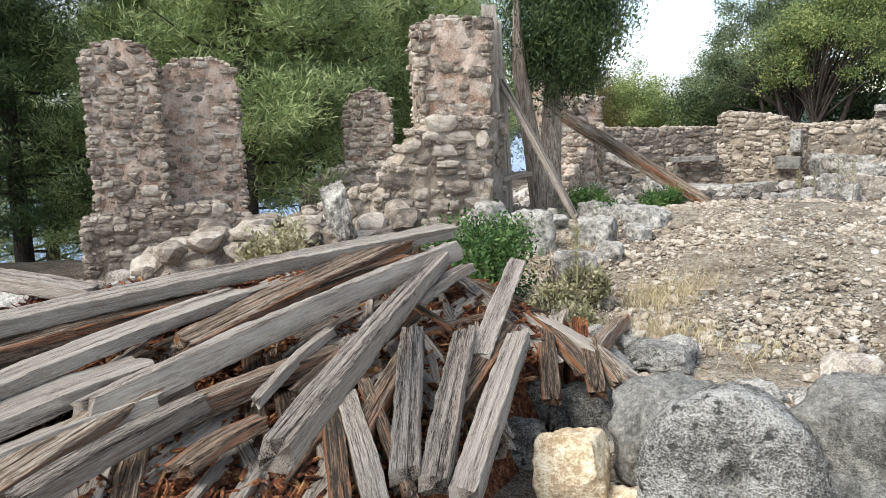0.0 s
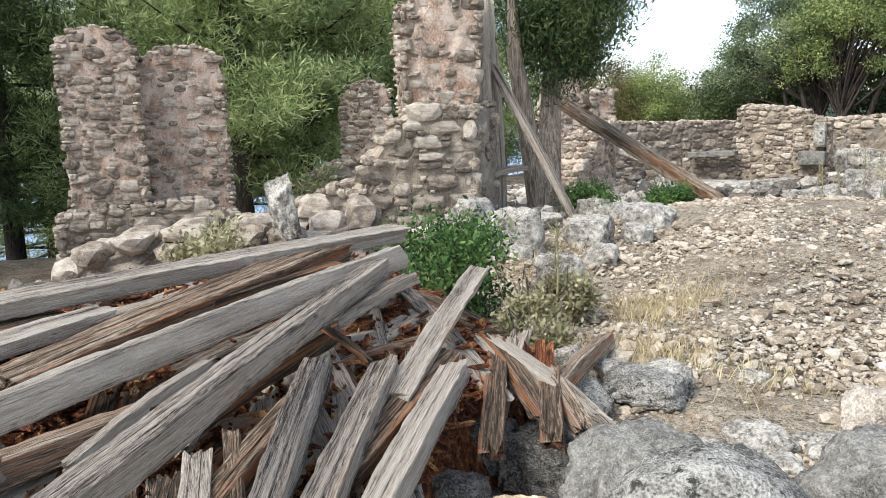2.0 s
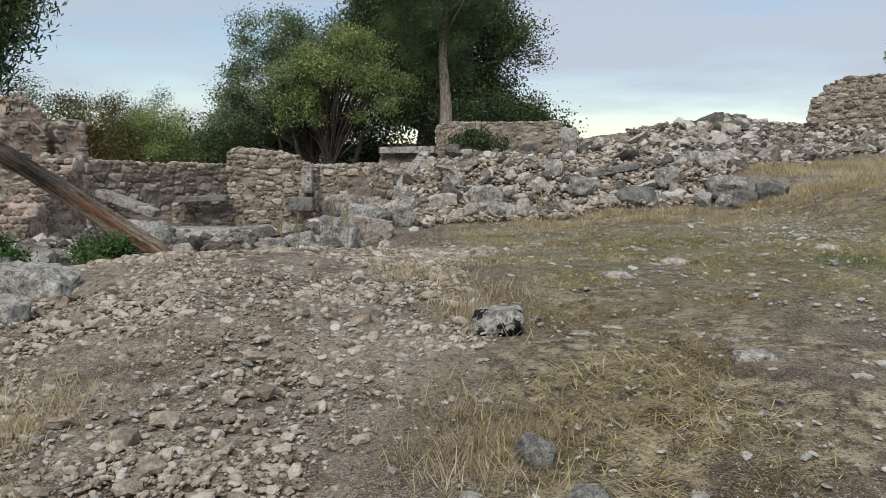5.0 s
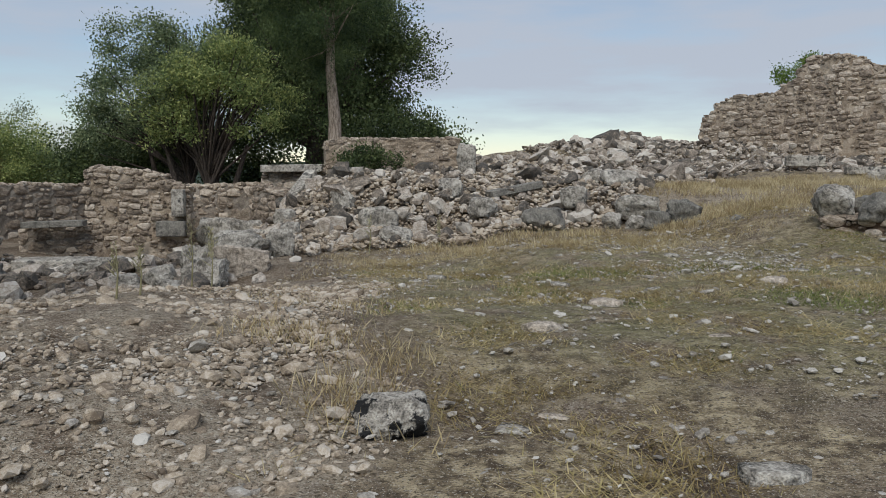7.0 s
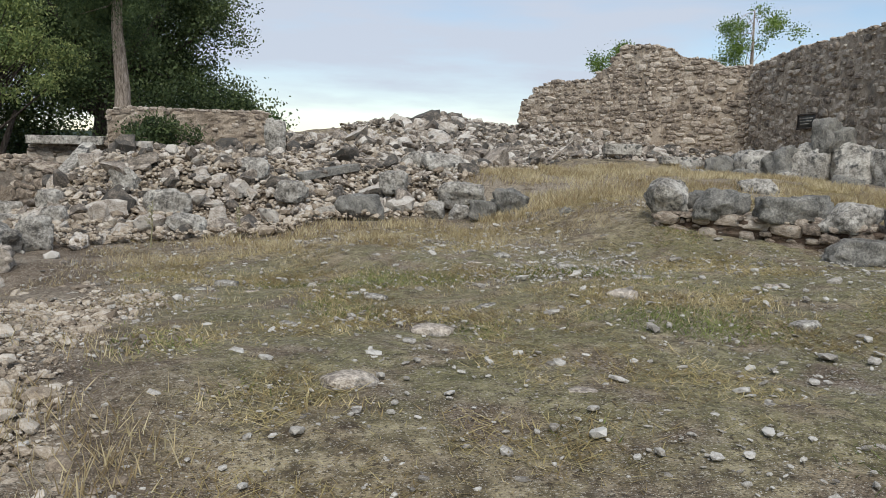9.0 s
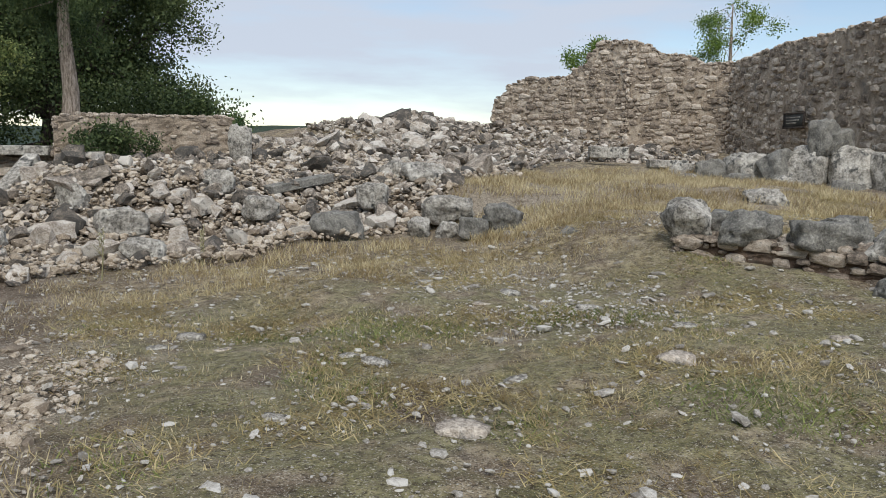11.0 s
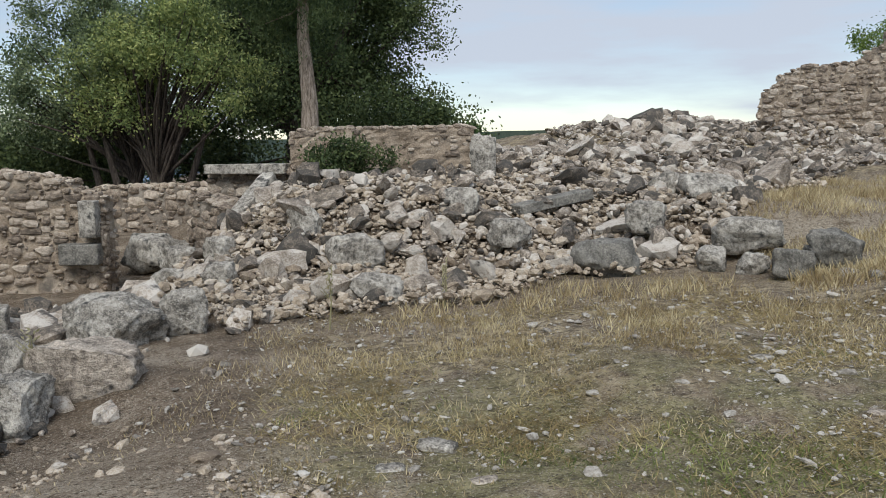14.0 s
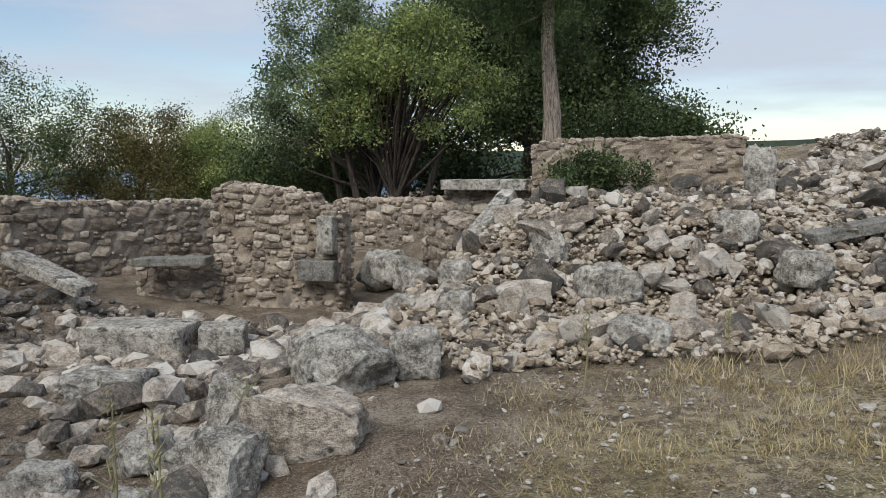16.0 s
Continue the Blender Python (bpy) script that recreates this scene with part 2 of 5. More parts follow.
def ground_mat():
    """Soil with gravel, dry turf and green turf, told apart by the weights stored on the sheet."""
    m = mat("ground_cover", ((.2, (.085, .06, .04)), (.45, (.18, .132, .09)), (.65, (.29, .23, .168)), (.85, (.43, .37, .29))), 1.6, bump=1, fine=30, micro=.8, stain_scale=7, speck=(.56, .5, .42))
    n, l = m.node_tree.nodes, m.node_tree.links
    p = n["Principled BSDF"]
    col = p.inputs["Base Color"].links[0].from_socket
    at = n.new("ShaderNodeVertexColor")
    at.layer_name = "cover"
    sep = n.new("ShaderNodeSeparateColor")
    l.new(at.outputs[0], sep.inputs[0])
    co = n.new("ShaderNodeTexCoord")
    for ch, ramp, sc in ((0, ((.4, (.095, .068, .042)), (.5, (.3, .238, .145)), (.6, (.56, .465, .3))), 7.0), (1, ((.4, (.085, .09, .032)), (.5, (.2, .215, .075)), (.62, (.42, .39, .17))), 11.0), (2, ((.36, (.2, .152, .105)), (.5, (.36, .3, .22)), (.64, (.53, .465, .37))), 22.0)):
        nz, cr, mx, wt = n.new("ShaderNodeTexNoise"), n.new("ShaderNodeValToRGB"), n.new("ShaderNodeMixRGB"), n.new("ShaderNodeMath")
        nz.inputs["Scale"].default_value, nz.inputs["Detail"].default_value, nz.inputs["Roughness"].default_value = sc, 9, .72
        l.new(co.outputs["Object"], nz.inputs["Vector"]), l.new(nz.outputs[0], cr.inputs[0])
        cr.color_ramp.elements.new(.5)
        for e, (pos, c) in zip(cr.color_ramp.elements, ramp):
            e.position, e.color = pos, (*c, 1)
        nb = n.new("ShaderNodeTexNoise")
        nb.inputs["Scale"].default_value, nb.inputs["Detail"].default_value = 1.1 + ch, 8
        l.new(co.outputs["Object"], nb.inputs["Vector"])
        wt.operation = "MULTIPLY"
        sh = n.new("ShaderNodeMapRange")
        sh.inputs[1].default_value, sh.inputs[2].default_value = .38, .52
        l.new(nb.outputs[0], sh.inputs[0]), l.new(sh.outputs[0], wt.inputs[0]), l.new(sep.outputs[ch], wt.inputs[1])
        l.new(wt.outputs[0], mx.inputs[0]), l.new(col, mx.inputs[1]), l.new(cr.outputs[0], mx.inputs[2])
        col = mx.outputs[0]
    for sc, lo, hi, tint in ((26, .58, .66, (.07, .052, .032)), (70, .57, .63, (.1, .08, .052)), (48, .63, .67, (.52, .46, .36)), (95, .62, .66, (.62, .57, .47))):
        nz, sh, mx = n.new("ShaderNodeTexNoise"), n.new("ShaderNodeMapRange"), n.new("ShaderNodeMixRGB")
        nz.inputs["Scale"].default_value, nz.inputs["Detail"].default_value = sc, 3
        sh.inputs[1].default_value, sh.inputs[2].default_value, sh.inputs[4].default_value = lo, hi, .85
        l.new(co.outputs["Object"], nz.inputs["Vector"]), l.new(nz.outputs[0], sh.inputs[0])
        l.new(sh.outputs[0], mx.inputs[0]), l.new(col, mx.inputs[1])
        mx.inputs[2].default_value = (*tint, 1)
        col = mx.outputs[0]
    l.new(col, p.inputs["Base Color"])
    return m


m_ground = ground_mat()


# ---- mesh tools ----
def rng(seed):
    return np.random.RandomState(seed)


def mesh(name, v, f, material, flat=False):
    """A mesh from an array of places and an array of faces, all with the same number of corners."""
    v, f = np.asarray(v, np.float32), np.asarray(f, np.int32)
    me = bpy.data.meshes.new(name)
    k = f.shape[1]
    me.vertices.add(len(v)), me.loops.add(f.size), me.polygons.add(len(f))
    me.vertices.foreach_set("co", v.ravel()), me.loops.foreach_set("vertex_index", f.ravel())
    me.polygons.foreach_set("loop_start", np.arange(len(f)) * k)
    me.polygons.foreach_set("use_smooth", np.full(len(f), not flat))
    me.update(calc_edges=True)
    me.materials.append(material)
    return me


def part(name, me, parent, label=""):
    ob = new(name, me)
    ob.parent = parent
    return tagged(ob, label)


def ball(sub):
    bm = bmesh.new()
    bmesh.ops.create_icosphere(bm, subdivisions=sub, radius=1)
    v = np.array([q.co for q in bm.verts])
    f = np.array([[q.index for q in t.verts] for t in bm.faces])
    bm.free()
    return v, f


BALLS = {k: ball(k) for k in (1, 2, 3, 4, 5)}


def rock_shape(sub, seed, boxy=.5, rough=.12, scale=1.0, cuts=7, deep=.6):
    """A broken stone in a unit box: a ball drawn towards a box, cut by random planes and roughened."""
    v, f = BALLS[sub]
    r = rng(seed)
    p = 2 + boxy * 8
    v = v / (np.abs(v) ** p).sum(1, keepdims=True) ** (1 / p)
    for _ in range(cuts):
        d = r.normal(size=3)
        d /= np.linalg.norm(d)
        lim = r.uniform(deep, .95) * np.abs(d).sum() ** .6
        over = np.maximum(v @ d - lim, 0)
        v = v - over[:, None] * d
    if rough:
        out = []
        for q in v:
            c = Vector(q * 1.3 * scale) + Vector((seed * 3.1, seed * 1.7, 0))
            k = noise.noise(c) * .9 + noise.noise(c * 2.6) * .5 + (noise.noise(c * 6) * .35 + noise.noise(c * 13) * .24 + noise.noise(c * 27) * .12 if sub > 3 else 0)
            out.append(1 + rough * k)
        v = v * np.array(out)[:, None]
    return v / np.abs(v).max(0) * .5, f


STONE_V = [rock_shape(2, k, .6, .14, 1, 9) for k in range(16)]
STONES = [mesh("stone", v, f, m_stone, True) for v, f in STONE_V]
CHIP_V = [rock_shape(1, 40 + k, .3, .2, 1, 5) for k in range(12)]
LUMP_V = [rock_shape(2, 60 + k, .8, .1, 1, 14, .34) for k in range(16)]


def scatter(name, shapes, places, sizes, seed, material, flat=True, tilt=1.0):
    """One mesh of many stones: places (n, 3), sizes (n, 3)."""
    r = rng(seed)
    vs, fs, off = [], [], 0
    for c, s in zip(places, sizes):
        v, f = shapes[r.randint(len(shapes))]
        q = Euler((r.normal() * .35 * tilt, r.normal() * .35 * tilt, r.uniform(0, 6.3))).to_matrix()
        vs.append((v * s) @ np.array(q).T + c)
        fs.append(f + off)
        off += len(v)
    return mesh(name, np.concatenate(vs), np.concatenate(fs), material, flat)


def masonry(name, label, p0, p1, thick, z0, tops, size=1.0, mortar=m_mortar, seed=0, cover=.96, most=240, proud=.03, category="ruined wall"):
    """A rubble wall: a mortar core with single stones on its faces. Seen with p0 on the left the front faces the viewer. tops: (share of the length, height)."""
    r = rng(seed + 100)
    p0, p1 = np.array(p0, float), np.array(p1, float)
    length = np.linalg.norm(p1 - p0)
    u = (p1 - p0) / length
    n = np.array([u[1], -u[0]])
    ss, zz = [a * length for a, _ in tops], [b for _, b in tops]
    top = lambda s: float(np.interp(s, ss, zz))
    base = tagged(new(name), label, category, kind="structure" if category == "wall" else "")
    base.location = (*p0, z0)
    cols = max(3, int(length / .11))
    rows = 19
    v, f = [], []
    for side in (0, 1):
        for i in range(cols + 1):
            s = .02 + (length - .04) * i / cols
            for j in range(rows):
                h = z0 + (top(s) - .03 - z0) * j / (rows - 1) + (r.uniform(-.04, .02) if j == rows - 1 else 0)
                d = -.03 + r.uniform(-.022, .022) if side == 0 else -(thick - .03) + r.uniform(-.022, .022)
                q = u * (s - 0) + n * d
                v.append((q[0], q[1], h - z0))
    k = (cols + 1) * rows
    for i in range(cols):
        for j in range(rows - 1):
            a = i * rows + j
            f += [(a, a + rows, a + rows + 1, a + 1), (k + a, k + a + 1, k + a + rows + 1, k + a + rows)]
        a = i * rows + rows - 1
        f.append((a, a + rows, k + a + rows, k + a))
    for i in (0, cols):
        for j in range(rows - 1):
            a = i * rows + j
            f.append((a, a + 1, k + a + 1, k + a) if i == 0 else (a + 1, a, k + a, k + a + 1))
    part("mortar_core", mesh("mortar_core", v, f, mortar, True), base)
    todo = []

    def face(org, d, out, span, height, seed2, loud):
        """Stones of mixed size thrown on the face, largest first, each where it meets no other."""
        hi = max(height(q) for q in np.linspace(0, span, 12))
        put = np.zeros((0, 4))
        for w0, h0, tries in ((.5, .27, 26), (.36, .2, 70), (.26, .15, 150), (.18, .11, 260), (.11, .075, 300)):
            tries = int(tries * span * max(hi - z0, .3) * (1 if loud < 2 else .6) / size ** 2)
            for _ in range(min(tries, 3600)):
                w, h = w0 * size * r.uniform(.75, 1.3), h0 * size * r.uniform(.75, 1.25)
                c = np.array((r.uniform(0, span), r.uniform(z0, hi)))
                if c[1] + h * .35 > height(c[0]):
                    continue
                if len(put) and np.any((np.abs(put[:, 0] - c[0]) < (put[:, 2] + w) * .47) & (np.abs(put[:, 1] - c[1]) < (put[:, 3] + h) * .47)):
                    continue
                put = np.vstack([put, (*c, w, h)])
        for s, z, w, h in put:
            if r.rand() > cover:
                continue
            w = min(w, 2 * min(s, span - s) + .12)
            dep = r.uniform(.16, .28) * size
            c = org + d * s + out * (-dep / 2 + proud + r.uniform(-.035, .03))
            todo.append((loud, (c[0] - p0[0], c[1] - p0[1], z - z0), math.atan2(d[1], d[0]) + r.normal() * .07, r.normal() * .1, (w * 1.1, dep, h * 1.15)))

    face(p0, u, n, length, top, 1, 0)
    face(p0 - n * thick, n, -u, thick, lambda s: top(0), 2, 1)
    face(p1, -n, u, thick, lambda s: top(length), 3, 1)
    face(p1 - n * thick, -u, -n, length, lambda s: top(length - s), 4, 2)
    s = 0
    while s < length:
        w = r.uniform(.15, .36) * size
        for d in np.arange(.1, thick, .24 * size):
            if r.rand() < .9:
                c = p0 + u * (s + w / 2) - n * (d + r.uniform(-.05, .05))
                hh = r.uniform(.09, .2) * size
                todo.append((0, (c[0] - p0[0], c[1] - p0[1], top(min(s + w / 2, length)) - z0 + hh * .2 - .03), math.atan2(u[1], u[0]) + r.normal() * .3, r.normal() * .12, (w, r.uniform(.18, .3) * size, hh)))
        s += w
    todo.sort(key=lambda q: q[0])
    rest = []
    for i, (_, c, yaw, tip, sc) in enumerate(todo):
        q = Euler((tip, tip * .6, yaw))
        if i < most:
            ob = part("stone", STONES[r.randint(16)], base)
            ob.location, ob.rotation_euler, ob.scale = c, q, sc
        else:
            rest.append((c, q, sc))
    if rest:
        vs, fs, off = [], [], 0
        for c, q, sc in rest:
            sv, sf = CHIP_V[r.randint(12)]
            vs.append((sv * np.array(sc)) @ np.array(q.to_matrix()).T + np.array(c))
            fs.append(sf + off)
            off += len(sv)
        tagged(part("stone_infill", mesh("stone_infill", np.concatenate(vs), np.concatenate(fs), m_stone_rest, True), base), kind="stuff")
    return base


def boulder(label, x, y, z, w, h, seed, material=None, boxy=.45, depth=.85, turn=None, name="boulder", rough=.13, group="", tip=0.0, sub=5):
    v, f = rock_shape(sub, seed, boxy, rough * 1.25, 1.5, 12)
    ob = new(name, mesh(name, v * np.array((w * 1.05, w * depth, h * 1.12)) + np.array((0, 0, h * .46)), f, material or m_rock))
    ob.location = (x, y, z)
    ob.rotation_euler = (tip, 0, rng(seed).uniform(-.6, .6) if turn is None else turn)
    return tagged(ob, label, "rock", group)


def tube(pts, radii, sides=8):
    """A tapered round limb along places."""
    pts = [Vector(p) for p in pts]
    v, f = [], []
    for i, (p, rad) in enumerate(zip(pts, radii)):
        d = (pts[min(i + 1, len(pts) - 1)] - pts[max(i - 1, 0)]).normalized()
        a = d.orthogonal().normalized()
        b = d.cross(a)
        for k in range(sides):
            t = 6.2832 * k / sides
            v.append(p + (a * math.cos(t) + b * math.sin(t)) * rad * (1 + .12 * noise.noise(p * 3 + Vector((k, 0, 0)))))
    for i in range(len(pts) - 1):
        for k in range(sides):
            f.append((i * sides + k, i * sides + (k + 1) % sides, (i + 1) * sides + (k + 1) % sides, (i + 1) * sides + k))
    return np.array([tuple(q) for q in v]), np.array(f)


def join(pieces):
    vs, fs, off = [], [], 0
    for v, f in pieces:
        vs.append(v), fs.append(np.asarray(f) + off)
        off += len(v)
    return np.concatenate(vs), np.concatenate(fs)


def leaves(centres, spread, per, length, width, seed, up=0.0, outward=0.0, middle=None):
    """Small pointed leaves in clumps round the centres, as four-cornered blades."""
    r = rng(seed)
    c = np.repeat(np.asarray(centres, float), per, 0)
    sp = np.repeat(np.broadcast_to(np.asarray(spread, float), (len(centres), 3)), per, 0) if np.ndim(spread) else spread
    off = r.normal(size=c.shape) * sp
    p = c + off
    d = r.normal(size=p.shape)
    d[:, 2] += up
    if outward:
        k = off / (np.linalg.norm(off, axis=1, keepdims=True) + 1e-6)
        d += k * outward
    d /= np.linalg.norm(d, axis=1, keepdims=True)
    s = np.cross(d, r.normal(size=p.shape))
    s /= np.linalg.norm(s, axis=1, keepdims=True) + 1e-6
    k = r.uniform(.6, 1.3, (len(p), 1))
    v = np.stack([p, p + d * length * .5 * k + s * width * k, p + d * length * k, p + d * length * .5 * k - s * width * k], 1).reshape(-1, 3)
    return v, np.arange(len(v)).reshape(-1, 4)


def in_blobs(blobs, count, seed, shell=.55):
    """Places in a set of ellipsoids (x, y, z, rx, ry, rz), mostly towards their skins."""
    r = rng(seed)
    vol = np.array([b[3] * b[4] * b[5] for b in blobs]) ** (2 / 3)
    pick = r.choice(len(blobs), count, p=vol / vol.sum())
    b = np.array(blobs, float)[pick]
    d = r.normal(size=(count, 3))
    d /= np.linalg.norm(d, axis=1, keepdims=True)
    rad = shell + (1 - shell) * r.uniform(0, 1, (count, 1)) ** .6
    rad *= 1 + .14 * np.sin(d[:, :1] * 7 + pick[:, None]) * np.cos(d[:, 2:] * 6)
    return b[:, :3] + d * rad * b[:, 3:]


def tree(name, label, place, trunk, blobs, clumps, spread, per, length, width, material, bark, seed, limbs=14, category="tree", up=0.0, outward=.6, shell=.5):
    """A tree with its base at place: trunk is a list of (places, radii), blobs shape the crown."""
    base = tagged(new(name), label, category)
    base.location = place
    r = rng(seed)
    big = list(blobs)
    for b in big:
        for _ in range(5):
            d = r.normal(size=3)
            d /= np.linalg.norm(d)
            k = r.uniform(.22, .42)
            blobs = blobs + [(b[0] + d[0] * b[3] * .85, b[1] + d[1] * b[4] * .85, b[2] + abs(d[2]) * b[5] * .8 - .1 * b[5], b[3] * k, b[4] * k, b[5] * k)]
    reach = float(np.mean([b[3] for b in big]))
    pads = in_blobs(blobs, max(24, clumps // 9), seed, min(shell * 1.5, .8))
    cen = np.repeat(pads, 9, 0) + r.normal(size=(len(pads) * 9, 3)) * np.array((.15, .15, .085)) * reach
    for pts, rad in trunk:
        part("trunk", mesh("trunk", *tube(pts, rad, 10), bark), base)
    tip = np.array(trunk[0][0][-1])
    root = np.array(trunk[0][0][max(0, len(trunk[0][0]) - 2)])
    for k in r.choice(len(cen), min(limbs, len(cen)), replace=False):
        e, a = cen[k], root + (tip - root) * r.uniform(0, 1)
        m = (a + e) / 2 + r.normal(size=3) * .15 + np.array((0, 0, .15))
        t = trunk[0][1][-1]
        part("limb", mesh("limb", *tube([a, (a * 2 + m) / 3, m, e], [t * .7, t * .5, t * .35, t * .1], 5), bark), base)
    part("crown", mesh("crown", *leaves(cen, spread, per, length, width, seed, up, outward), material), base)
    return base


NEAR = ((0, -8, -.45), (-.6, -4.4, -.42), (-2.2, -1.45, -.45), (-2.33, -.89, -.3), (-2.6, -4.6, -.6), (-4, -5, -.4),
        (-4.5, -1.65, -.4), (-3.5, 1.3, 0), (-4.6, 2.6, .08), (-5.6, .3, -.15), (-6.4, 4.8, -.35), (-1.6, 1.2, -.15),
        (.13, .57, -.1), (1.4, 2.7, 0), (-.7, 3.3, -.04), (-.5, 6.2, -.13), (1.6, 5.5, .05), (.3, 9.1, 0),
        (-2, 7.7, -.28), (-3, 12.4, -.3), (-4.2, 9.5, -.35), (-5.5, 8.3, -.55), (-5, 5, -.2), (5, 5, .2), (9, 3, .3))
FAR = ((4.8, 11, .6), (7, 16, .9), (1.6, 16.5, .85), (8, 22, 1.2), (-10.7, 13.5, -1.35), (-9.9, 17, -1.15), (-8, 7, -.75),
       (-8.3, 2.8, -.2), (-11, 0, -.9), (-14.5, -2.5, -1.5), (-19, 3, -1.8), (-15, 14, -.9), (-6, 22, 1.0), (-12, 24, -.6),
       (-4, 17, .95), (0, 24, 1.4), (3.5, 36, 2.3), (10, 36, 2.4), (-8, -8, -.8), (12, -12, -.2), (20, 8, .6), (-12, -12, -1.2),
       (16, 28, 1.6), (-2, 20, 1.3), (-.3, 13.2, 0))
SPOTS = np.array(NEAR + FAR, float)


def smooth(a, b, v):
    k = np.clip((v - a) / (b - a), 0, 1)
    return k * k * (3 - 2 * k)


def ground_z(x, y):
    x, y = np.asarray(x, float), np.asarray(y, float)
    d = (x[..., None] - SPOTS[:, 0]) ** 2 + (y[..., None] - SPOTS[:, 1]) ** 2
    w = 1 / (d + .35) ** 2.0
    z = (w * SPOTS[:, 2]).sum(-1) / w.sum(-1)
    z = z - .3 * np.maximum(-19 - x, 0) - .12 * np.maximum(y - 46, 0) - .1 * np.maximum(x - 30, 0) - .08 * np.maximum(-25 - y, 0)
    return np.maximum(z, -42)


# ---- ground ----
xs = np.unique(np.concatenate([np.arange(-9, 7, .13), np.arange(-24, 22, .45), np.sign(np.linspace(-1, 1, 90)) * 24 * np.exp(np.abs(np.linspace(-1, 1, 90)) * 4.6)]).round(2))
ys = np.unique(np.concatenate([np.arange(-9, 14, .13), np.arange(-20, 46, .45), np.sign(np.linspace(-1, 1, 90)) * 24 * np.exp(np.abs(np.linspace(-1, 1, 90)) * 4.6)]).round(2))
gx, gy = np.meshgrid(xs, ys)
gz = ground_z(gx, gy)
flatx, flaty = gx.ravel(), gy.ravel()
lump = np.array([noise.noise((a * .9, b * .9, 0)) * .05 + noise.noise((a * 3, b * 3, 4)) * .025 + noise.noise((a * 8, b * 8, 4)) * .012 if abs(a) < 30 and abs(b) < 50 else 0 for a, b in zip(flatx, flaty)])
gz = gz + lump.reshape(gz.shape)
idx = np.arange(gx.size).reshape(gx.shape)
quads = np.stack([idx[:-1, :-1], idx[:-1, 1:], idx[1:, 1:], idx[1:, :-1]], -1).reshape(-1, 4)
ground_me = mesh("ground", np.stack([flatx, flaty, gz.ravel()], 1), quads, m_ground)


def heap_w(x, y):
    """Share of loose gravel: the heap along the lower side of the lawn."""
    x, y = np.asarray(x, float), np.asarray(y, float)
    edge = -1.75 + .18 * np.sin(y * 1.3) - .42 * smooth(1.2, 6, y) * 2.2
    return smooth(.25, -.25, x - edge) * smooth(-4.4, -2.9, y) * smooth(-7.2, -6.2, x + .12 * y) * smooth(8.5, 6.0, y)


def turf_w(x, y):
    x, y = np.asarray(x, float), np.asarray(y, float)
    return smooth(-2.2, -1.0, x + .3 * np.maximum(y - 3, 0)) * smooth(15, 10, y - .4 * x)


def green_w(x, y):
    x, y = np.asarray(x, float), np.asarray(y, float)
    return turf_w(x, y) * smooth(1.0, 3.5, y + .35 * x) * smooth(10.5, 8.0, y)


hw, tw, gw = heap_w(flatx, flaty), turf_w(flatx, flaty), green_w(flatx, flaty)
dry = np.maximum(tw, smooth(12, 15, flatx * .8 + flaty * .6))
meadow = smooth(10.5, 12.5, flaty) * smooth(20.5, 18, flaty) * smooth(.8, 2.2, flatx) * smooth(12, 9, flatx)
layer = ground_me.color_attributes.new("cover", "FLOAT_COLOR", "POINT")
layer.data.foreach_set("color", np.stack([dry * (1 - gw * .35), gw * .5, np.maximum(hw, .9 * meadow), np.ones_like(hw)], 1).astype(np.float32).ravel())
tagged(new("ground", ground_me), "uneven stony ground of dry soil, gravel and thin turf", "ground", kind="structure")
sea_v = np.array([(-3000, -3000, -40), (-130, -3000, -40), (-130, 3000, -40), (-3000, 3000, -40)], float)
tagged(new("water", mesh("water", sea_v, [(0, 1, 2, 3)], m_water)), "hazy blue sea far below the slope", "sea", kind="structure")

# ---- ruined walls ----
masonry("ruined_tower", "tall stub of rubble masonry with pink mortar and a jagged top", (-15.42, -1.86), (-14.86, -.66), .8, -1.7, [(0, 2.75), (.2, 2.95), (.55, 3.05), (.85, 2.9), (1, 2.6)], .62, seed=1, cover=.9, proud=.015)
masonry("ruined_tower", "broad stub of rubble masonry with pink plaster and a broken edge", (-15.3, -.6), (-14.72, .98), .75, -1.7, [(0, 2.2), (.12, 2.45), (.3, 2.7), (.7, 2.72), (.93, 2.6), (1, 2.1)], .55, seed=2, cover=.72, proud=.005)
masonry("low_wall", "low rubble wall with a small square opening at its foot", (-15.25, -2.2), (-14.0, .85), .8, -1.9, [(0, -.3), (.3, -.2), (.75, -.15), (.85, -.4), (1, -.55)], .8, m_mortar_ochre, 3)
masonry("ruined_pillar", "slim pillar of grey rubble standing before the pines", (-15.85, 4.55), (-15.2, 5.5), .8, -1.6, [(0, 1.5), (.15, 2.0), (.6, 2.15), (1, 1.9)], .6, m_mortar, 4, cover=.85)
masonry("low_wall", "low broken wall beside the slim pillar", (-15.8, 3.2), (-14.6, 5.4), .9, -1.6, [(0, -.2), (.3, .2), (1, .35)], 1.0, m_mortar_grey, 5)
masonry("ruined_pillar", "tall pink plastered pillar of rubble masonry beside upright planks", (-8.32, -.02), (-7.72, .82), .95, -.5, [(0, 2.62), (.25, 2.75), (.8, 2.72), (1, 2.75)], .6, seed=6, cover=.75, proud=.005)
masonry("broken_wall", "sloping grey wall stump under the tall pillar", (-8.3, -.95), (-7.45, .42), .85, -.6, [(0, .1), (.2, .75), (.45, 1.25), (.6, 1.42), (1, 1.3)], .7, m_mortar_ochre, 7, cover=.85)
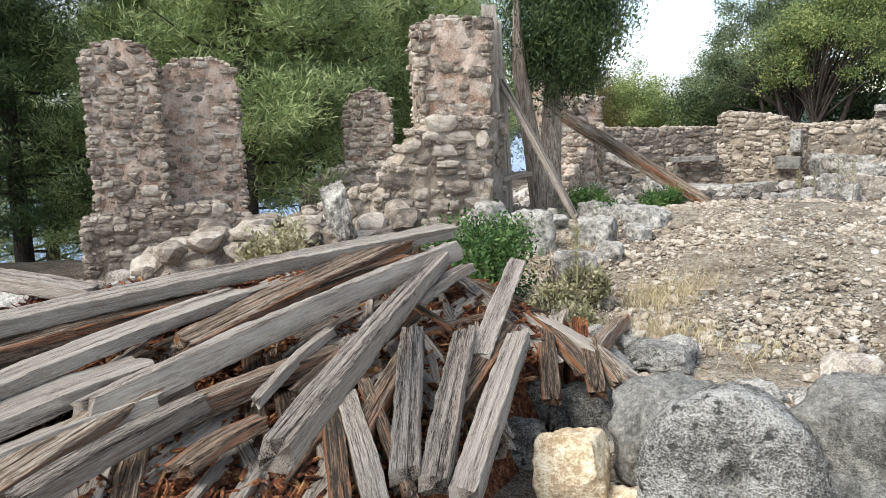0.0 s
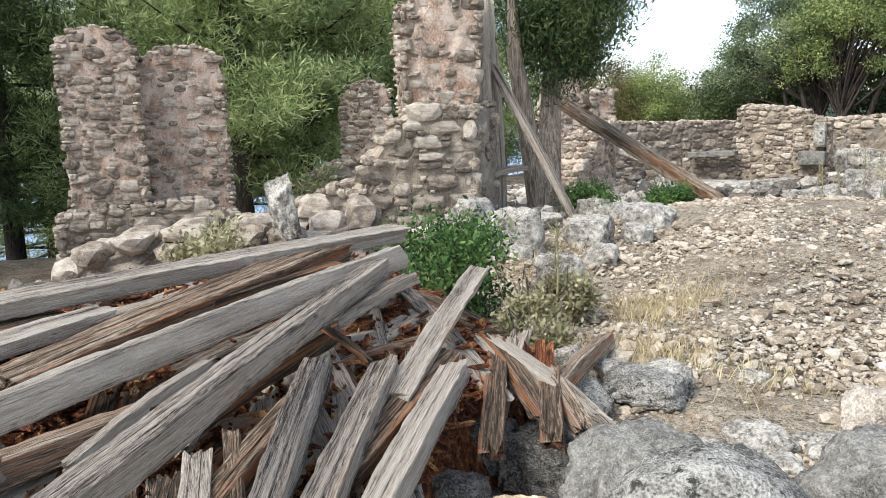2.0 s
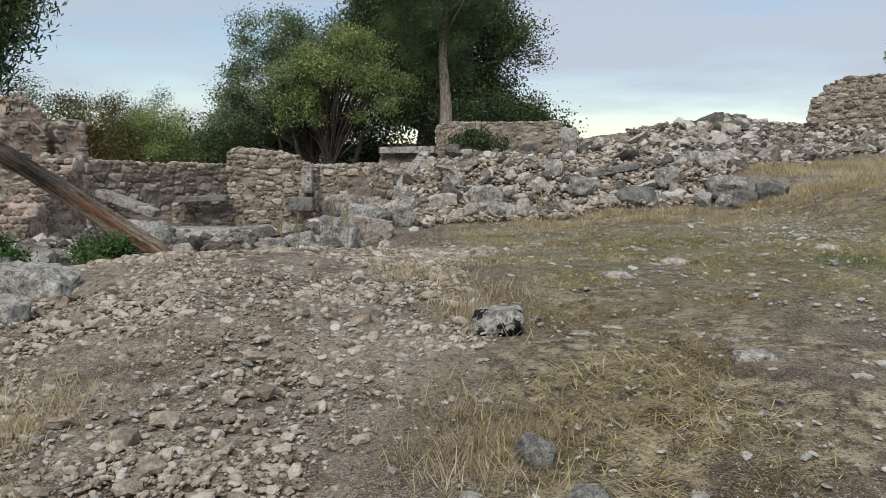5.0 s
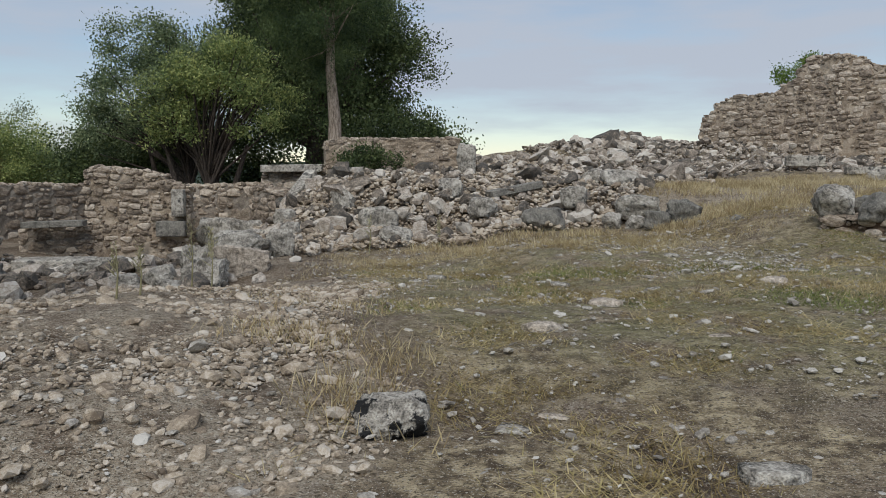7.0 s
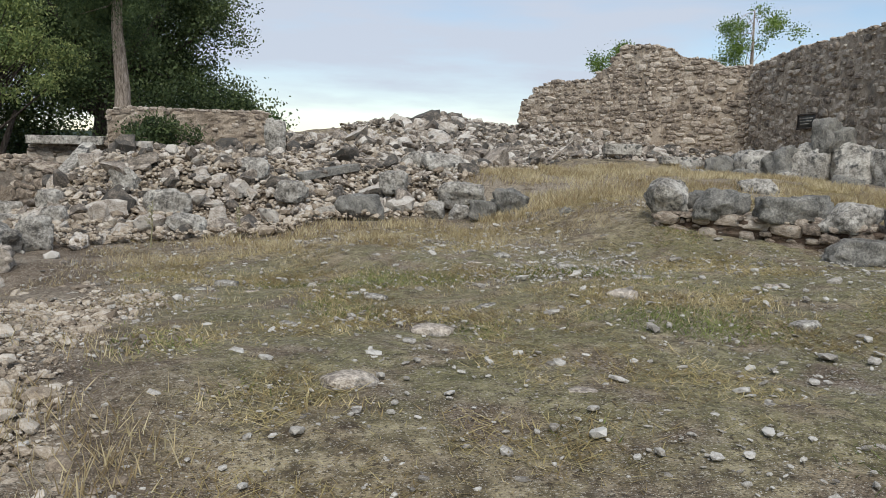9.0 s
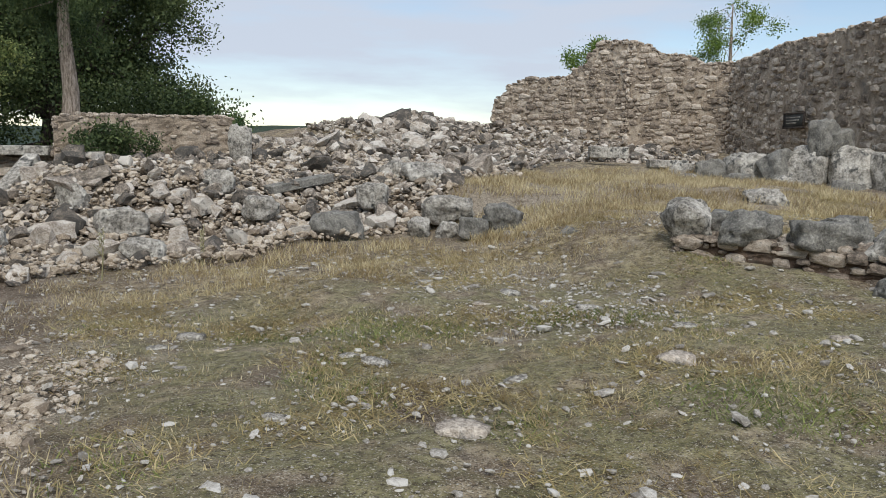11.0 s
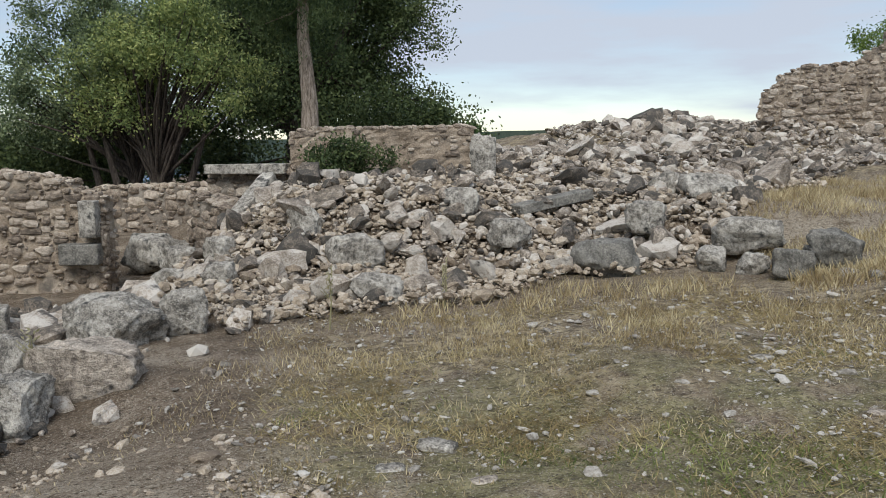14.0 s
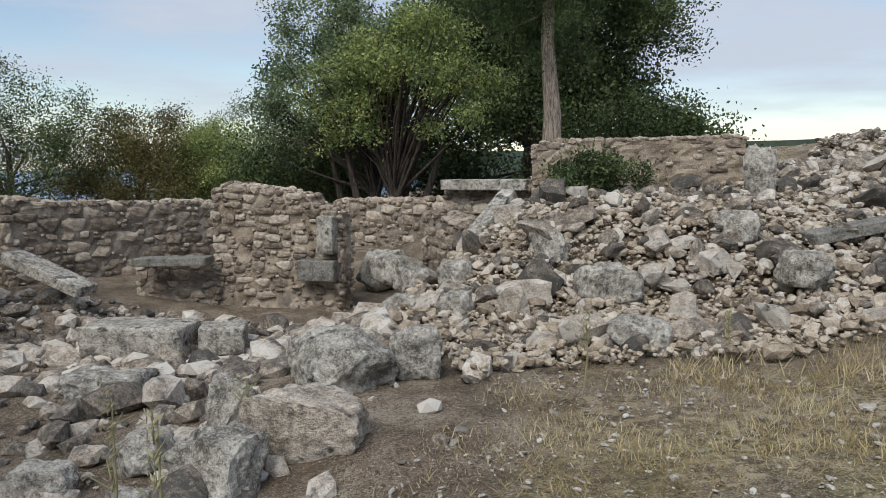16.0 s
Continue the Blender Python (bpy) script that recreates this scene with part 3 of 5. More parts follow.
masonry("broken_wall", "plastered grey face of the wall under the pillar", (-7.44, .4), (-7.85, 1.25), .7, -.5, [(0, 1.3), (1, 1.4)], .7, m_mortar_grey, 8, cover=.3, proud=0)
masonry("low_wall", "low grey rubble wall before the pillar", (-9.9, -1.6), (-8.5, .1), .6, -.9, [(0, -.2), (.3, .1), (.6, .35), (1, .4)], .95, m_mortar_grey, 9)
masonry("ruined_pillar", "orange-pink rubble pillar with a ragged top", (-15.35, 11.75), (-14.9, 12.7), .9, -1.0, [(0, 1.7), (.2, 2.35), (.6, 2.45), (1, 2.0)], .7, seed=10, cover=.7)
masonry("ruined_pillar", "low orange-pink rubble pillar beside a taller one", (-14.85, 13.05), (-14.55, 13.75), .7, -1.0, [(0, 1.75), (.5, 1.9), (1, 1.8)], .9, seed=11)
masonry("broken_wall", "crumbling slope of a fallen rubble wall", (-12.4, 8.9), (-13.2, 11.8), .9, -1.0, [(0, -.5), (.3, .0), (.6, .5), (1, 1.0)], 1.0, seed=12)
masonry("boundary_wall", "long grey dry-stone wall across the back of the ruin", (-16.5, 15.6), (-13.4, 22.6), .6, -1.4, [(0, .95), (.15, .75), (.5, .7), (.8, .62), (1, .6)], .95, m_mortar_grey, 13)
masonry("boundary_wall", "dark grey dry-stone wall under the trees", (-13.2, 23.0), (-6.2, 21.0), .6, -1.2, [(0, .55), (.3, .65), (.7, .75), (1, .8)], 1.0, m_mortar_grey, 14)
masonry("stone_pier", "square pier of grey-brown rubble with a putlog hole", (-12.05, 16.6), (-9.5, 17.0), .6, -1.4, [(0, 1.15), (.08, 1.22), (.55, 1.12), (.75, 1.0), (.8, .85), (1, .7)], .62, m_mortar_ochre, 15, cover=.85)
masonry("low_wall", "low rubble bench wall beside the pier", (-13.6, 16.2), (-11.95, 16.55), .7, -1.3, [(0, -.35), (.5, -.25), (1, -.3)], .9, m_mortar_grey, 16)
masonry("podium_wall", "flat-topped rubble podium with a worn plaster face", (-6.05, 17.58), (-2.6, 18.6), 1.6, .7, [(0, 1.86), (.1, 1.98), (.5, 2.0), (.97, 2.05), (1, 2.0)], .6, m_mortar_ochre, 17, cover=.42, proud=.0)
masonry("low_wall", "short rubble wall carrying a white slab", (-7.95, 18.2), (-6.1, 17.85), .6, -.4, [(0, 1.08), (1, 1.1)], .85, m_mortar_grey, 18)
masonry("low_wall", "rubble wall stepping down below the podium", (-8.0, 17.4), (-6.5, 16.2), .6, -.9, [(0, .75), (.6, .6), (1, .3)], .85, m_mortar_grey, 19)
masonry("great_wall", "tall broken rubble wall with a jagged stepped top", (6.8, 33.9), (11.0, 29.5), .9, 1.2, [(0, 3.2), (.03, 3.7), (.1, 3.75), (.12, 4.15), (.2, 4.3), (.3, 4.5), (.34, 4.38), (.5, 4.45), (.58, 4.4), (.62, 4.75), (.7, 4.85), (.76, 5.5), (.82, 5.75), (1, 5.7)], .85, mortar=m_mortar_ochre, cover=.92, seed=20)
masonry("great_wall", "highest part of the rubble wall with weathered plaster", (11.0, 29.5), (14.0, 27.3), .9, 1.0, [(0, 5.7), (.2, 5.55), (.3, 5.2), (.6, 5.1), (.75, 4.8), (1, 4.85)], .85, mortar=m_mortar_ochre, cover=.92, seed=21)
masonry("great_wall", "long rubble wall of ochre stone with putlog holes", (14.05, 27.3), (12.4, 14.2), .9, .4, [(0, 4.8), (.3, 5.0), (.6, 4.95), (1, 5.0)], .85, mortar=m_mortar_ochre, cover=.92, seed=22)
masonry("stub_wall", "knee-high wall stub of dark mossy rubble", (3.35, 9.25), (6.9, 5.2), .9, -.15, [(0, .56), (.5, .54), (1, .5)], .6, m_mortar_brown, 23, cover=.8, proud=.03)


def dressed(name, label, a, b, w, h, seed, material=m_rock, category="stone block", tilt=0.0):
    """A dressed block between two places, with worn edges."""
    a, b = Vector(a), Vector(b)
    v, f = rock_shape(5, seed, 3.2, .02, 2.5, 0)
    d = b - a
    ob = new(name, mesh(name, v * np.array((d.length, w, h)), f, material))
    q = d.to_track_quat("X", "Z").to_matrix().to_4x4()
    ob.matrix_world = Matrix.Translation((a + b) / 2) @ q @ pose(0, 0, 0, tilt, 0, 0)
    return tagged(ob, label, category)


dressed("marble_slab", "long white dressed slab on a low wall", (-7.9, 18.25, 1.19), (-6.1, 17.8, 1.22), .5, .2, 301)
dressed("stair_string", "sloping dressed grey block below the podium", (-6.55, 15.8, .3), (-6.2, 16.9, 1.1), .3, .22, 302)
dressed("ashlar_block", "large pale dressed block lying in the court", (-11.75, 13.25, -1.03), (-10.2, 13.7, -1.03), .85, .5, 303)
dressed("ashlar_block", "squat pale dressed block beside a larger one", (-10.2, 13.9, -1.06), (-9.6, 14.25, -1.06), .6, .44, 304)
dressed("door_lintel", "grey dressed slab on the bench wall", (-13.3, 15.85, -.25), (-11.85, 16.2, -.2), .45, .16, 305, m_rock_dark)
dressed("fallen_slab", "fallen dressed slab lying askew", (-14.6, 14.2, .0), (-12.9, 14.3, -.55), .5, .2, 306)
dressed("corner_stone", "dark dressed corner stone in the pier", (-10.25, 16.78, -.36), (-9.52, 16.9, -.36), .4, .4, 307, m_rock_dark)
dressed("corner_stone", "upright dressed corner stone in the pier", (-9.85, 16.84, .3), (-9.54, 16.9, .3), .4, .7, 308, m_rock)

# great dark blocks along the stub wall and the edge of the terrace
CAPS = ((3.5, 9.3, 0.5, 0.62, 0.5), (4.05, 8.75, 0.5, 0.66, 0.4), (4.6, 8.2, 0.48, 0.7, 0.36), (5.1, 7.65, 0.48, 0.62, 0.34), (5.55, 7.05, 0.46, 0.7, 0.36), (6.05, 6.5, 0.44, 0.6, 0.32), (6.5, 5.9, 0.44, 0.6, 0.32), (4.15, 9.5, 0.54, 0.5, 0.34), (5.2, 8.6, 0.54, 0.6, 0.32))
EDGE = ((0.8, 13.35, 0.02, 0.43, 0.34), (1.25, 12.95, 0.05, 0.36, 0.28), (1.6, 12.55, 0.06, 0.47, 0.38), (2.05, 12.15, 0.06, 0.31, 0.21), (2.35, 11.75, 0.04, 0.43, 0.3), (2.75, 11, 0.04, 0.47, 0.41), (3.05, 10.6, 0.05, 0.43, 0.38), (3.3, 10.1, 0.02, 0.48, 0.33), (1.95, 12.75, 0.2, 0.34, 0.28))


def cap_rows():
    for group, rows in (("blocks capping the stub wall", CAPS), ("blocks edging the terrace", EDGE)):
        for k, (x, y, z, w, h) in enumerate(rows):
            boulder("dark grey lichen-stained limestone block, rounded by weather", x, y, z, w, h, 4000 + k + 50 * len(rows), m_rock_dark if (k % 3 and rows is CAPS) or k % 3 == 2 else m_rock, .8, .9, group=group, sub=4)


cap_rows()
SIGN = (13.26, 22.1, 2.59, 1.2, .42, -97)
TUMBLE = ((8.3, 19.2, .7, .8, .6), (8.9, 18.6, .7, .9, .8), (9.5, 18.1, .7, 1.0, .9), (10.0, 17.5, .7, 1.1, 1.0), (10.5, 17.1, .7, 1.0, 1.1), (10.75, 16.9, 1.5, .8, .9),
          (11.1, 16.5, .7, 1.0, 1.1), (10.9, 16.8, 1.6, .8, .6), (11.7, 15.9, .7, 1.0, 1.0), (9.0, 17.7, .6, .7, .5), (9.7, 16.9, .6, .8, .5), (10.6, 16.0, .55, .8, .5), (8.1, 18.4, .6, .6, .45))
for k, (x, y, z, w, h) in enumerate(TUMBLE):
    boulder("ragged grey limestone block tumbled below the great wall", x, y, z, w, h, 4300 + k, m_rock_dark if k % 2 else m_rock, .6, .9, group="tumbled blocks below the great wall", sub=4)


def plaque(x, y, z, w, h, yaw):
    """A framed dark information panel on the wall."""
    base = tagged(new("wall_sign"), "small dark information panel in a metal frame", "sign")
    base.matrix_world = pose(x, y, z, 0, 0, yaw)
    cube = np.array([(a, b, c) for a in (-.5, .5) for b in (-.5, .5) for c in (-.5, .5)])
    quads = np.array([(0, 1, 3, 2), (4, 6, 7, 5), (0, 4, 5, 1), (2, 3, 7, 6), (0, 2, 6, 4), (1, 5, 7, 3)])
    part("panel", mesh("panel", cube * (w, .03, h), quads, m_panel), base)
    for at, sc in (((0, -.01, h / 2), (w + .06, .06, .05)), ((0, -.01, -h / 2), (w + .06, .06, .05)), ((w / 2, -.01, 0), (.05, .055, h)), ((-w / 2, -.01, 0), (.05, .055, h))):
        part("frame_bar", mesh("frame_bar", cube * sc + np.array(at), quads, m_bark_dark), base)
    for k in range(3):
        part("text_line", mesh("text_line", cube * (w * (.8 - .15 * k), .008, .03) + np.array((-w * .05 * k, -.019, h * (.22 - .2 * k))), quads, m_rock), base)


plaque(*SIGN)


def drum(label, x, y, z, radius, length, yaw, tip, seed):
    """A weathered column drum lying on its side, with a dowel hole in its end face."""
    v, f = BALLS[5]
    q = v / ((v[:, :2] ** 2).sum(1) ** 4 + np.abs(v[:, 2]) ** 8)[:, None] ** .125
    out = []
    for c in q:
        k = Vector(c) * 1.6 + Vector((seed, 0, 0))
        out.append(1 + .07 * noise.noise(k) + .045 * noise.noise(k * 2.7) + .03 * noise.noise(k * 7) + .022 * noise.noise(k * 15))
    q = q * np.array(out)[:, None]
    hole = np.hypot(q[:, 0] - .05, q[:, 1] - .12)
    q[:, 2] -= np.where(q[:, 2] > .4, .24 * smooth(.15, .09, hole), 0)
    ob = new("column_drum", mesh("column_drum", q * (radius, radius, length / 2), f, m_pitted))
    ob.matrix_world = Matrix.Translation((x, y, z)) @ pose(0, 0, 0, 90 - tip, 0, yaw)
    return tagged(ob, label, "column drum")


# ---- rocks of the foreground ----
drum("pitted grey limestone column drum lying on its side", -1.68, -4.45, -.3, .4, .62, 24, 14, 3.0)
FRONT = ((-3.19, -4.01, -.62, .4, .36), (-2.83, -3.88, -.64, .45, .36), (-2.13, -4.2, -.64, .7, .62), (-1.34, -3.78, -.54, .66, .58),
         (-3.13, -3.23, -.54, .36, .28), (-2.97, -2.81, -.47, .5, .2), (-2.95, -4.42, -.65, .32, .34), (-1.25, -4.1, -.5, .3, .2))
for k, (x, y, z, w, h) in enumerate(FRONT):
    boulder("rounded pitted grey limestone boulder among fallen timbers" if k not in (2, 3) else "large dark pitted limestone boulder", x, y, z, w, h, 400 + k, m_rock_dark if k in (2, 3, 7) else m_pitted, .35 if k < 4 else .6, .95, rough=.1, group="boulders by the timber pile", sub=5)
boulder("cream-coloured cut stone block with a broken face", -2.38, -4.7, -.66, .36, .46, 420, m_cream, 1.4, .8, .5, "cut_stone", .05)
boulder("squared buff stone block at the foot of the heap", -1.8, -2.5, -.62, .36, .4, 422, m_buff, 1.6, .8, .35, "cut_stone", .05)
boulder("pale flat stone lying by the boulders", -2.1, -4.62, -.66, .4, .2, 421, m_cream, .6, name="cut_stone")
for k, (x, y, z, w, h) in enumerate(((-2.17, -3.02, -.5, .34, .16), (-2.0, -3.2, -.5, .24, .12), (-1.9, -2.9, -.48, .3, .12), (-2.3, -3.3, -.52, .22, .14), (-3.33, -2.71, -.46, .3, .16), (-3.49, -2.89, -.5, .22, .3), (-2.94, -2.66, -.46, .32, .2), (-2.6, -2.2, -.48, .2, .12))):
    boulder("pale limestone lump at the foot of the gravel heap", x, y, z, w, h, 430 + k, m_rock, .5, group="stones by the gravel heap", sub=4)
for k, (x, y, z, w, h, b) in enumerate(((-4.66, -1.45, -.45, .42, .5, 1.2), (-5.48, .03, -.2, .5, .36, .8), (-6.9, -.3, -.3, .75, .6, .5), (-5.9, -.7, -.3, .65, .6, .7), (-5.54, 1.34, -.2, .62, .36, .7), (-5.2, .5, -.22, .4, .26, .5),
                                        (-6.2, 1.7, -.25, .5, .34, .6), (-6.6, .6, -.25, .6, .3, .5), (-5.0, -.4, -.3, .36, .26, .5), (-7.0, 2.3, -.3, .5, .34, .5), (-5.1, -.95, -.34, .34, .25, .5), (-6.0, 2.6, -.3, .5, .25, .5))):
    boulder("grey limestone block between the pillar and the gravel heap" if k else "upright squared grey stone in dry grass", x, y, z, w, h, 450 + k, m_rock, b, group="blocks by the pillar", sub=4)
masonry("low_wall", "low tumbled wall of pale stone behind the timber pile", (-7.1, -4.9), (-5.55, -2.75), .9, -.75, [(0, .0), (.2, .3), (.5, .4), (.7, .28), (1, .42)], 1.3, m_mortar_grey, 26)
boulder("tilted upright grey stone on the tumbled wall", -5.95, -3.3, .3, .42, .55, 470, m_rock, .8, .6, tip=.15)
for k, (x, y, w, h) in enumerate(((-9.3, -5.2, 1.0, .7), (-9.9, -6.0, .8, .6), (-8.6, -4.5, .7, .5), (-9.0, -6.4, .9, .6), (-10.4, -5.0, .9, .7), (-7.9, -3.6, .6, .5))):
    boulder("grey limestone block beyond the timber pile", x, y, float(np.interp(x, (-11, -7), (-1.0, -.75))), w, h, 480 + k, m_rock, .6, group="blocks beyond the timber pile", sub=4)
boulder("white rock blotched with black lichen", -1.55, 1.15, -.22, .38, .26, 471, m_lichen, .5)
boulder("small grey rock in dry grass", -1.05, -.82, -.36, .2, .18, 472, m_rock_dark, .4, sub=4)
boulder("small round grey rock on the path", -.75, -1.35, -.38, .2, .18, 473, m_rock_dark, .4, sub=4)

FLAT = ((-.76, 3.25, .3), (-.5, 6.22, .24), (.42, 5.43, .22), (1.58, 5.52, .3), (-2.05, 7.68, .26), (1.36, 2.7, .16), (.48, 2.96, .2), (.13, .57, .3), (-.95, 1.19, .16), (-.73, 1.38, .18), (.3, 9.11, .2), (-.69, 6.46, .18), (-.16, 4.51, .3),
        (1.1, 8.3, .3), (1.7, 7.6, .24), (.7, 7.9, .2), (2.2, 6.6, .22), (2.6, 4.4, .26), (-1.7, 7.2, .2), (-2.3, 7.3, .22), (-1.2, 5.0, .18), (3.2, 5.9, .2), (.9, 4.0, .16))
for k, (x, y, w) in enumerate(FLAT):
    boulder("flat pale stone half sunk in thin turf", x, y, float(ground_z(x, y)) - .03, w, w * .3, 580 + k, m_rock if k % 3 else m_buff, .5, .7, group="flat stones on the lawn", name="flat_stone", sub=3)

# ---- rocks of the court and the rubble slope ----
COURT = ((-5.3, 9.15, -.6, 1.0, .66), (-5.5, 8.5, -.65, .75, .5), (-5.74, 10.5, -.52, 1.0, .62), (-6.05, 9.35, -.62, .55, .58), (-7.95, 9.94, -.7, .85, .4), (-5.2, 10.95, -.48, .5, .6),
         (-6.53, 7.94, -.65, .42, .32), (-5.85, 8.0, -.65, .4, .24), (-6.3, 8.6, -.62, .5, .36), (-9.4, 8.6, -.85, 1.1, .7), (-8.8, 10.4, -.9, .6, .4), (-9.6, 19.0, -1.0, 1.2, .8), (-8.6, 17.6, -.7, 1.1, .6), (-7.8, 16.6, -.6, .8, .45), (-7.3, 15.6, -.45, .7, .42), (-6.6, 13.6, -.5, .5, .4), (-7.0, 12.2, -.7, .6, .4))
for k, (x, y, z, w, h) in enumerate(COURT):
    boulder("broken grey limestone block with a worn buff top" if k == 0 else "pale grey limestone block lying in the court", x, y, z, w, h, 500 + k, m_buff if k == 0 else m_rock, .55, .8, group="blocks in the court", sub=5 if k < 6 else 4)
SLOPE = ((-.5, 13.2, -.05, .9, .5), (1.23, 15.6, .72, .85, .5), (.62, 16.0, .74, .5, .5), (-4.0, 14.0, -.15, .8, .55), (-4.9, 14.7, .25, .55, .5), (-2.36, 17.6, .98, .5, .9), (2.1, 12.7, .2, .6, .45), (1.4, 13.9, .2, .9, .5),
         (4.99, 7.2, .08, 1.0, .36), (7.0, 13.2, .6, .8, .36), (-3.4, 12.4, -.3, .7, .4), (-5.6, 13.0, -.3, .5, .4), (-6.1, 14.2, -.1, .45, .42), (-1.8, 14.4, .2, .6, .4), (-2.6, 15.4, .5, .6, .5), (.2, 14.6, .4, .6, .45))
for k, (x, y, z, w, h) in enumerate(SLOPE):
    boulder("grey lichen-blotched limestone block in the rubble slope", x, y, z, w, h, 530 + k, m_rock_dark if k in (0, 6, 8) else m_rock, .6, .8, group="large blocks on the rubble slope", sub=4)
dressed("fallen_slab", "long dark slab tilted on the rubble", (-1.75, 15.6, .62), (-.55, 16.2, .86), .4, .16, 309, m_rock_dark)
dressed("white_block", "small white dressed block at the top of the meadow", (6.3, 20.4, 1.5), (7.3, 20.2, 1.5), .4, .3, 310)
dressed("white_block", "flat white dressed block in dry grass", (7.6, 19.6, 1.25), (8.6, 19.4, 1.25), .4, .2, 311)

r = rng(7)


def rubble_w(x, y):
    base = np.interp(x, (-8, -6.2, -4.6, -3, -.5, 1.3, 3, 6, 11), (15.5, 12.6, 11.1, 12.3, 13.0, 14.4, 17.5, 21.5, 23))
    upper = np.interp(x, (-8, -6, -2.6, -2.4, 0, 12), (17.2, 17.5, 18.6, 26, 38, 38))
    return (y > base) & (y < upper)


pts = r.uniform((-8, 10.8), (12, 38), (24000, 2))
pts = pts[rubble_w(pts[:, 0], pts[:, 1])]
near_d = np.hypot(pts[:, 0] + 1.5, pts[:, 1] - 3)
pts = pts[r.uniform(0, 1, len(pts)) < np.clip(15 / near_d, 0, 1) ** 1.2]
size = np.clip(r.lognormal(-2.2, .65, len(pts)), .05, .7)
size3 = size[:, None] * r.uniform((.8, .7, .5), (1.5, 1.15, .95), (len(pts), 3))
hz = ground_z(pts[:, 0], pts[:, 1])
bulge = .1 * np.exp(-((pts[:, 0] - 3.5) ** 2 / 18 + (pts[:, 1] - 33) ** 2 / 30))
tops = hz + size * .1 + bulge + r.uniform(-.04, .2, len(pts)) * smooth(0, .8, hz + .5)
LUMPS = [mesh("rubble_block", v, f, m_rubble_one, True) for v, f in LUMP_V]
own = np.argsort(-size / np.hypot(pts[:, 0] + 2, pts[:, 1] - 4))[:240]
for k in own:
    ob = tagged(new("rubble_block", LUMPS[r.randint(16)]), "tumbled limestone block lying in the rubble slope", "rock", "blocks of the rubble slope")
    ob.location, ob.scale = (*pts[k], tops[k] + .02), size3[k]
    ob.rotation_euler = (r.normal() * .35, r.normal() * .35, r.uniform(0, 6.3))
rest = np.setdiff1d(np.arange(len(pts)), own)
big = rest[size[rest] > .17]
fine = rest[size[rest] <= .17]
for nm, pick, shapes, lb in (("rubble_slope", big, LUMP_V, "slope of tumbled grey and buff limestone rubble"), ("small_rubble", fine, CHIP_V, "small broken limestone filling the rubble slope")):
    tagged(new(nm, scatter(nm, shapes, np.column_stack([pts[pick], tops[pick]]), size3[pick], 8, m_rubble)), lb, "rubble", kind="stuff")
pts = r.uniform((-8, 10.4), (4, 20), (26000, 2))
pts = pts[rubble_w(pts[:, 0], pts[:, 1] + r.uniform(-.1, .35, len(pts)))]
size = np.clip(r.lognormal(-2.75, .45, len(pts)), .03, .2)
tagged(new("rubble_chips", scatter("rubble_chips", CHIP_V, np.column_stack([pts, ground_z(pts[:, 0], pts[:, 1]) + size * .3 + r.uniform(0, .12, len(pts))]), size[:, None] * r.uniform((.8, .7, .5), (1.5, 1.1, .9), (len(pts), 3)), 9, m_gravel)), "small buff chippings between the rubble stones", "rubble", kind="stuff")
pts = r.normal(size=(600, 2)) * (1.5, 2.6) + (3.4, 33)
size = np.clip(r.lognormal(-1.0, .4, len(pts)), .15, .9)
hh = .6 * np.exp(-(((pts[:, 0] - 3.4) / 1.9) ** 2 + ((pts[:, 1] - 33) / 2.6) ** 2))
tagged(new("rubble_mound", scatter("rubble_mound", LUMP_V, np.column_stack([pts, ground_z(pts[:, 0], pts[:, 1]) + hh - .15]), size[:, None] * r.uniform((.8, .7, .5), (1.5, 1.2, .9), (len(pts), 3)), 10, m_rubble)), "mound of dark rubble on the skyline", "rubble", kind="stuff")
# fallen stones in the court and under the walls
pts = np.concatenate([r.uniform((-16, -3), (-5.2, 16), (4200, 2)), r.uniform((-13, 12.5), (-7, 17.5), (1500, 2)), r.normal(size=(500, 2)) * (1.4, 1.6) + (-8.2, -1.4), r.normal(size=(160, 2)) * (1.2, 2) + (-6.8, 9.2), r.normal(size=(400, 2)) * (.7, 1.2) + (-6.3, 1.2)])
keep = (heap_w(pts[:, 0], pts[:, 1]) < .3) & ~rubble_w(pts[:, 0], pts[:, 1])
pts = pts[keep]
size = np.clip(r.lognormal(-2.15, .65, len(pts)), .04, .5)
tagged(new("fallen_stones", scatter("fallen_stones", CHIP_V, np.column_stack([pts, ground_z(pts[:, 0], pts[:, 1]) + size * .15]), size[:, None] * r.uniform((.8, .7, .5), (1.5, 1.1, .9), (len(pts), 3)), 11, m_rubble)), "scattered fallen wall stones in the court", "stones", kind="stuff")
# gravel heap
pts = r.uniform((-8, -4.4), (-.9, 8.4), (110000, 2))
pts = pts[r.uniform(0, 1, len(pts)) < heap_w(pts[:, 0], pts[:, 1]) * (.3 + .7 * smooth(-.1, .3, np.array([noise.noise((a, b, 2)) for a, b in pts])))]
size = np.clip(r.lognormal(-3.85, .6, len(pts)), .01, .14)
tagged(new("gravel", scatter("gravel", CHIP_V, np.column_stack([pts, ground_z(pts[:, 0], pts[:, 1]) + size * .2]), size[:, None] * r.uniform((.8, .7, .4), (1.5, 1.1, .8), (len(pts), 3)), 12, m_gravel, tilt=.8)), "loose buff limestone gravel heap", "gravel", kind="stuff")
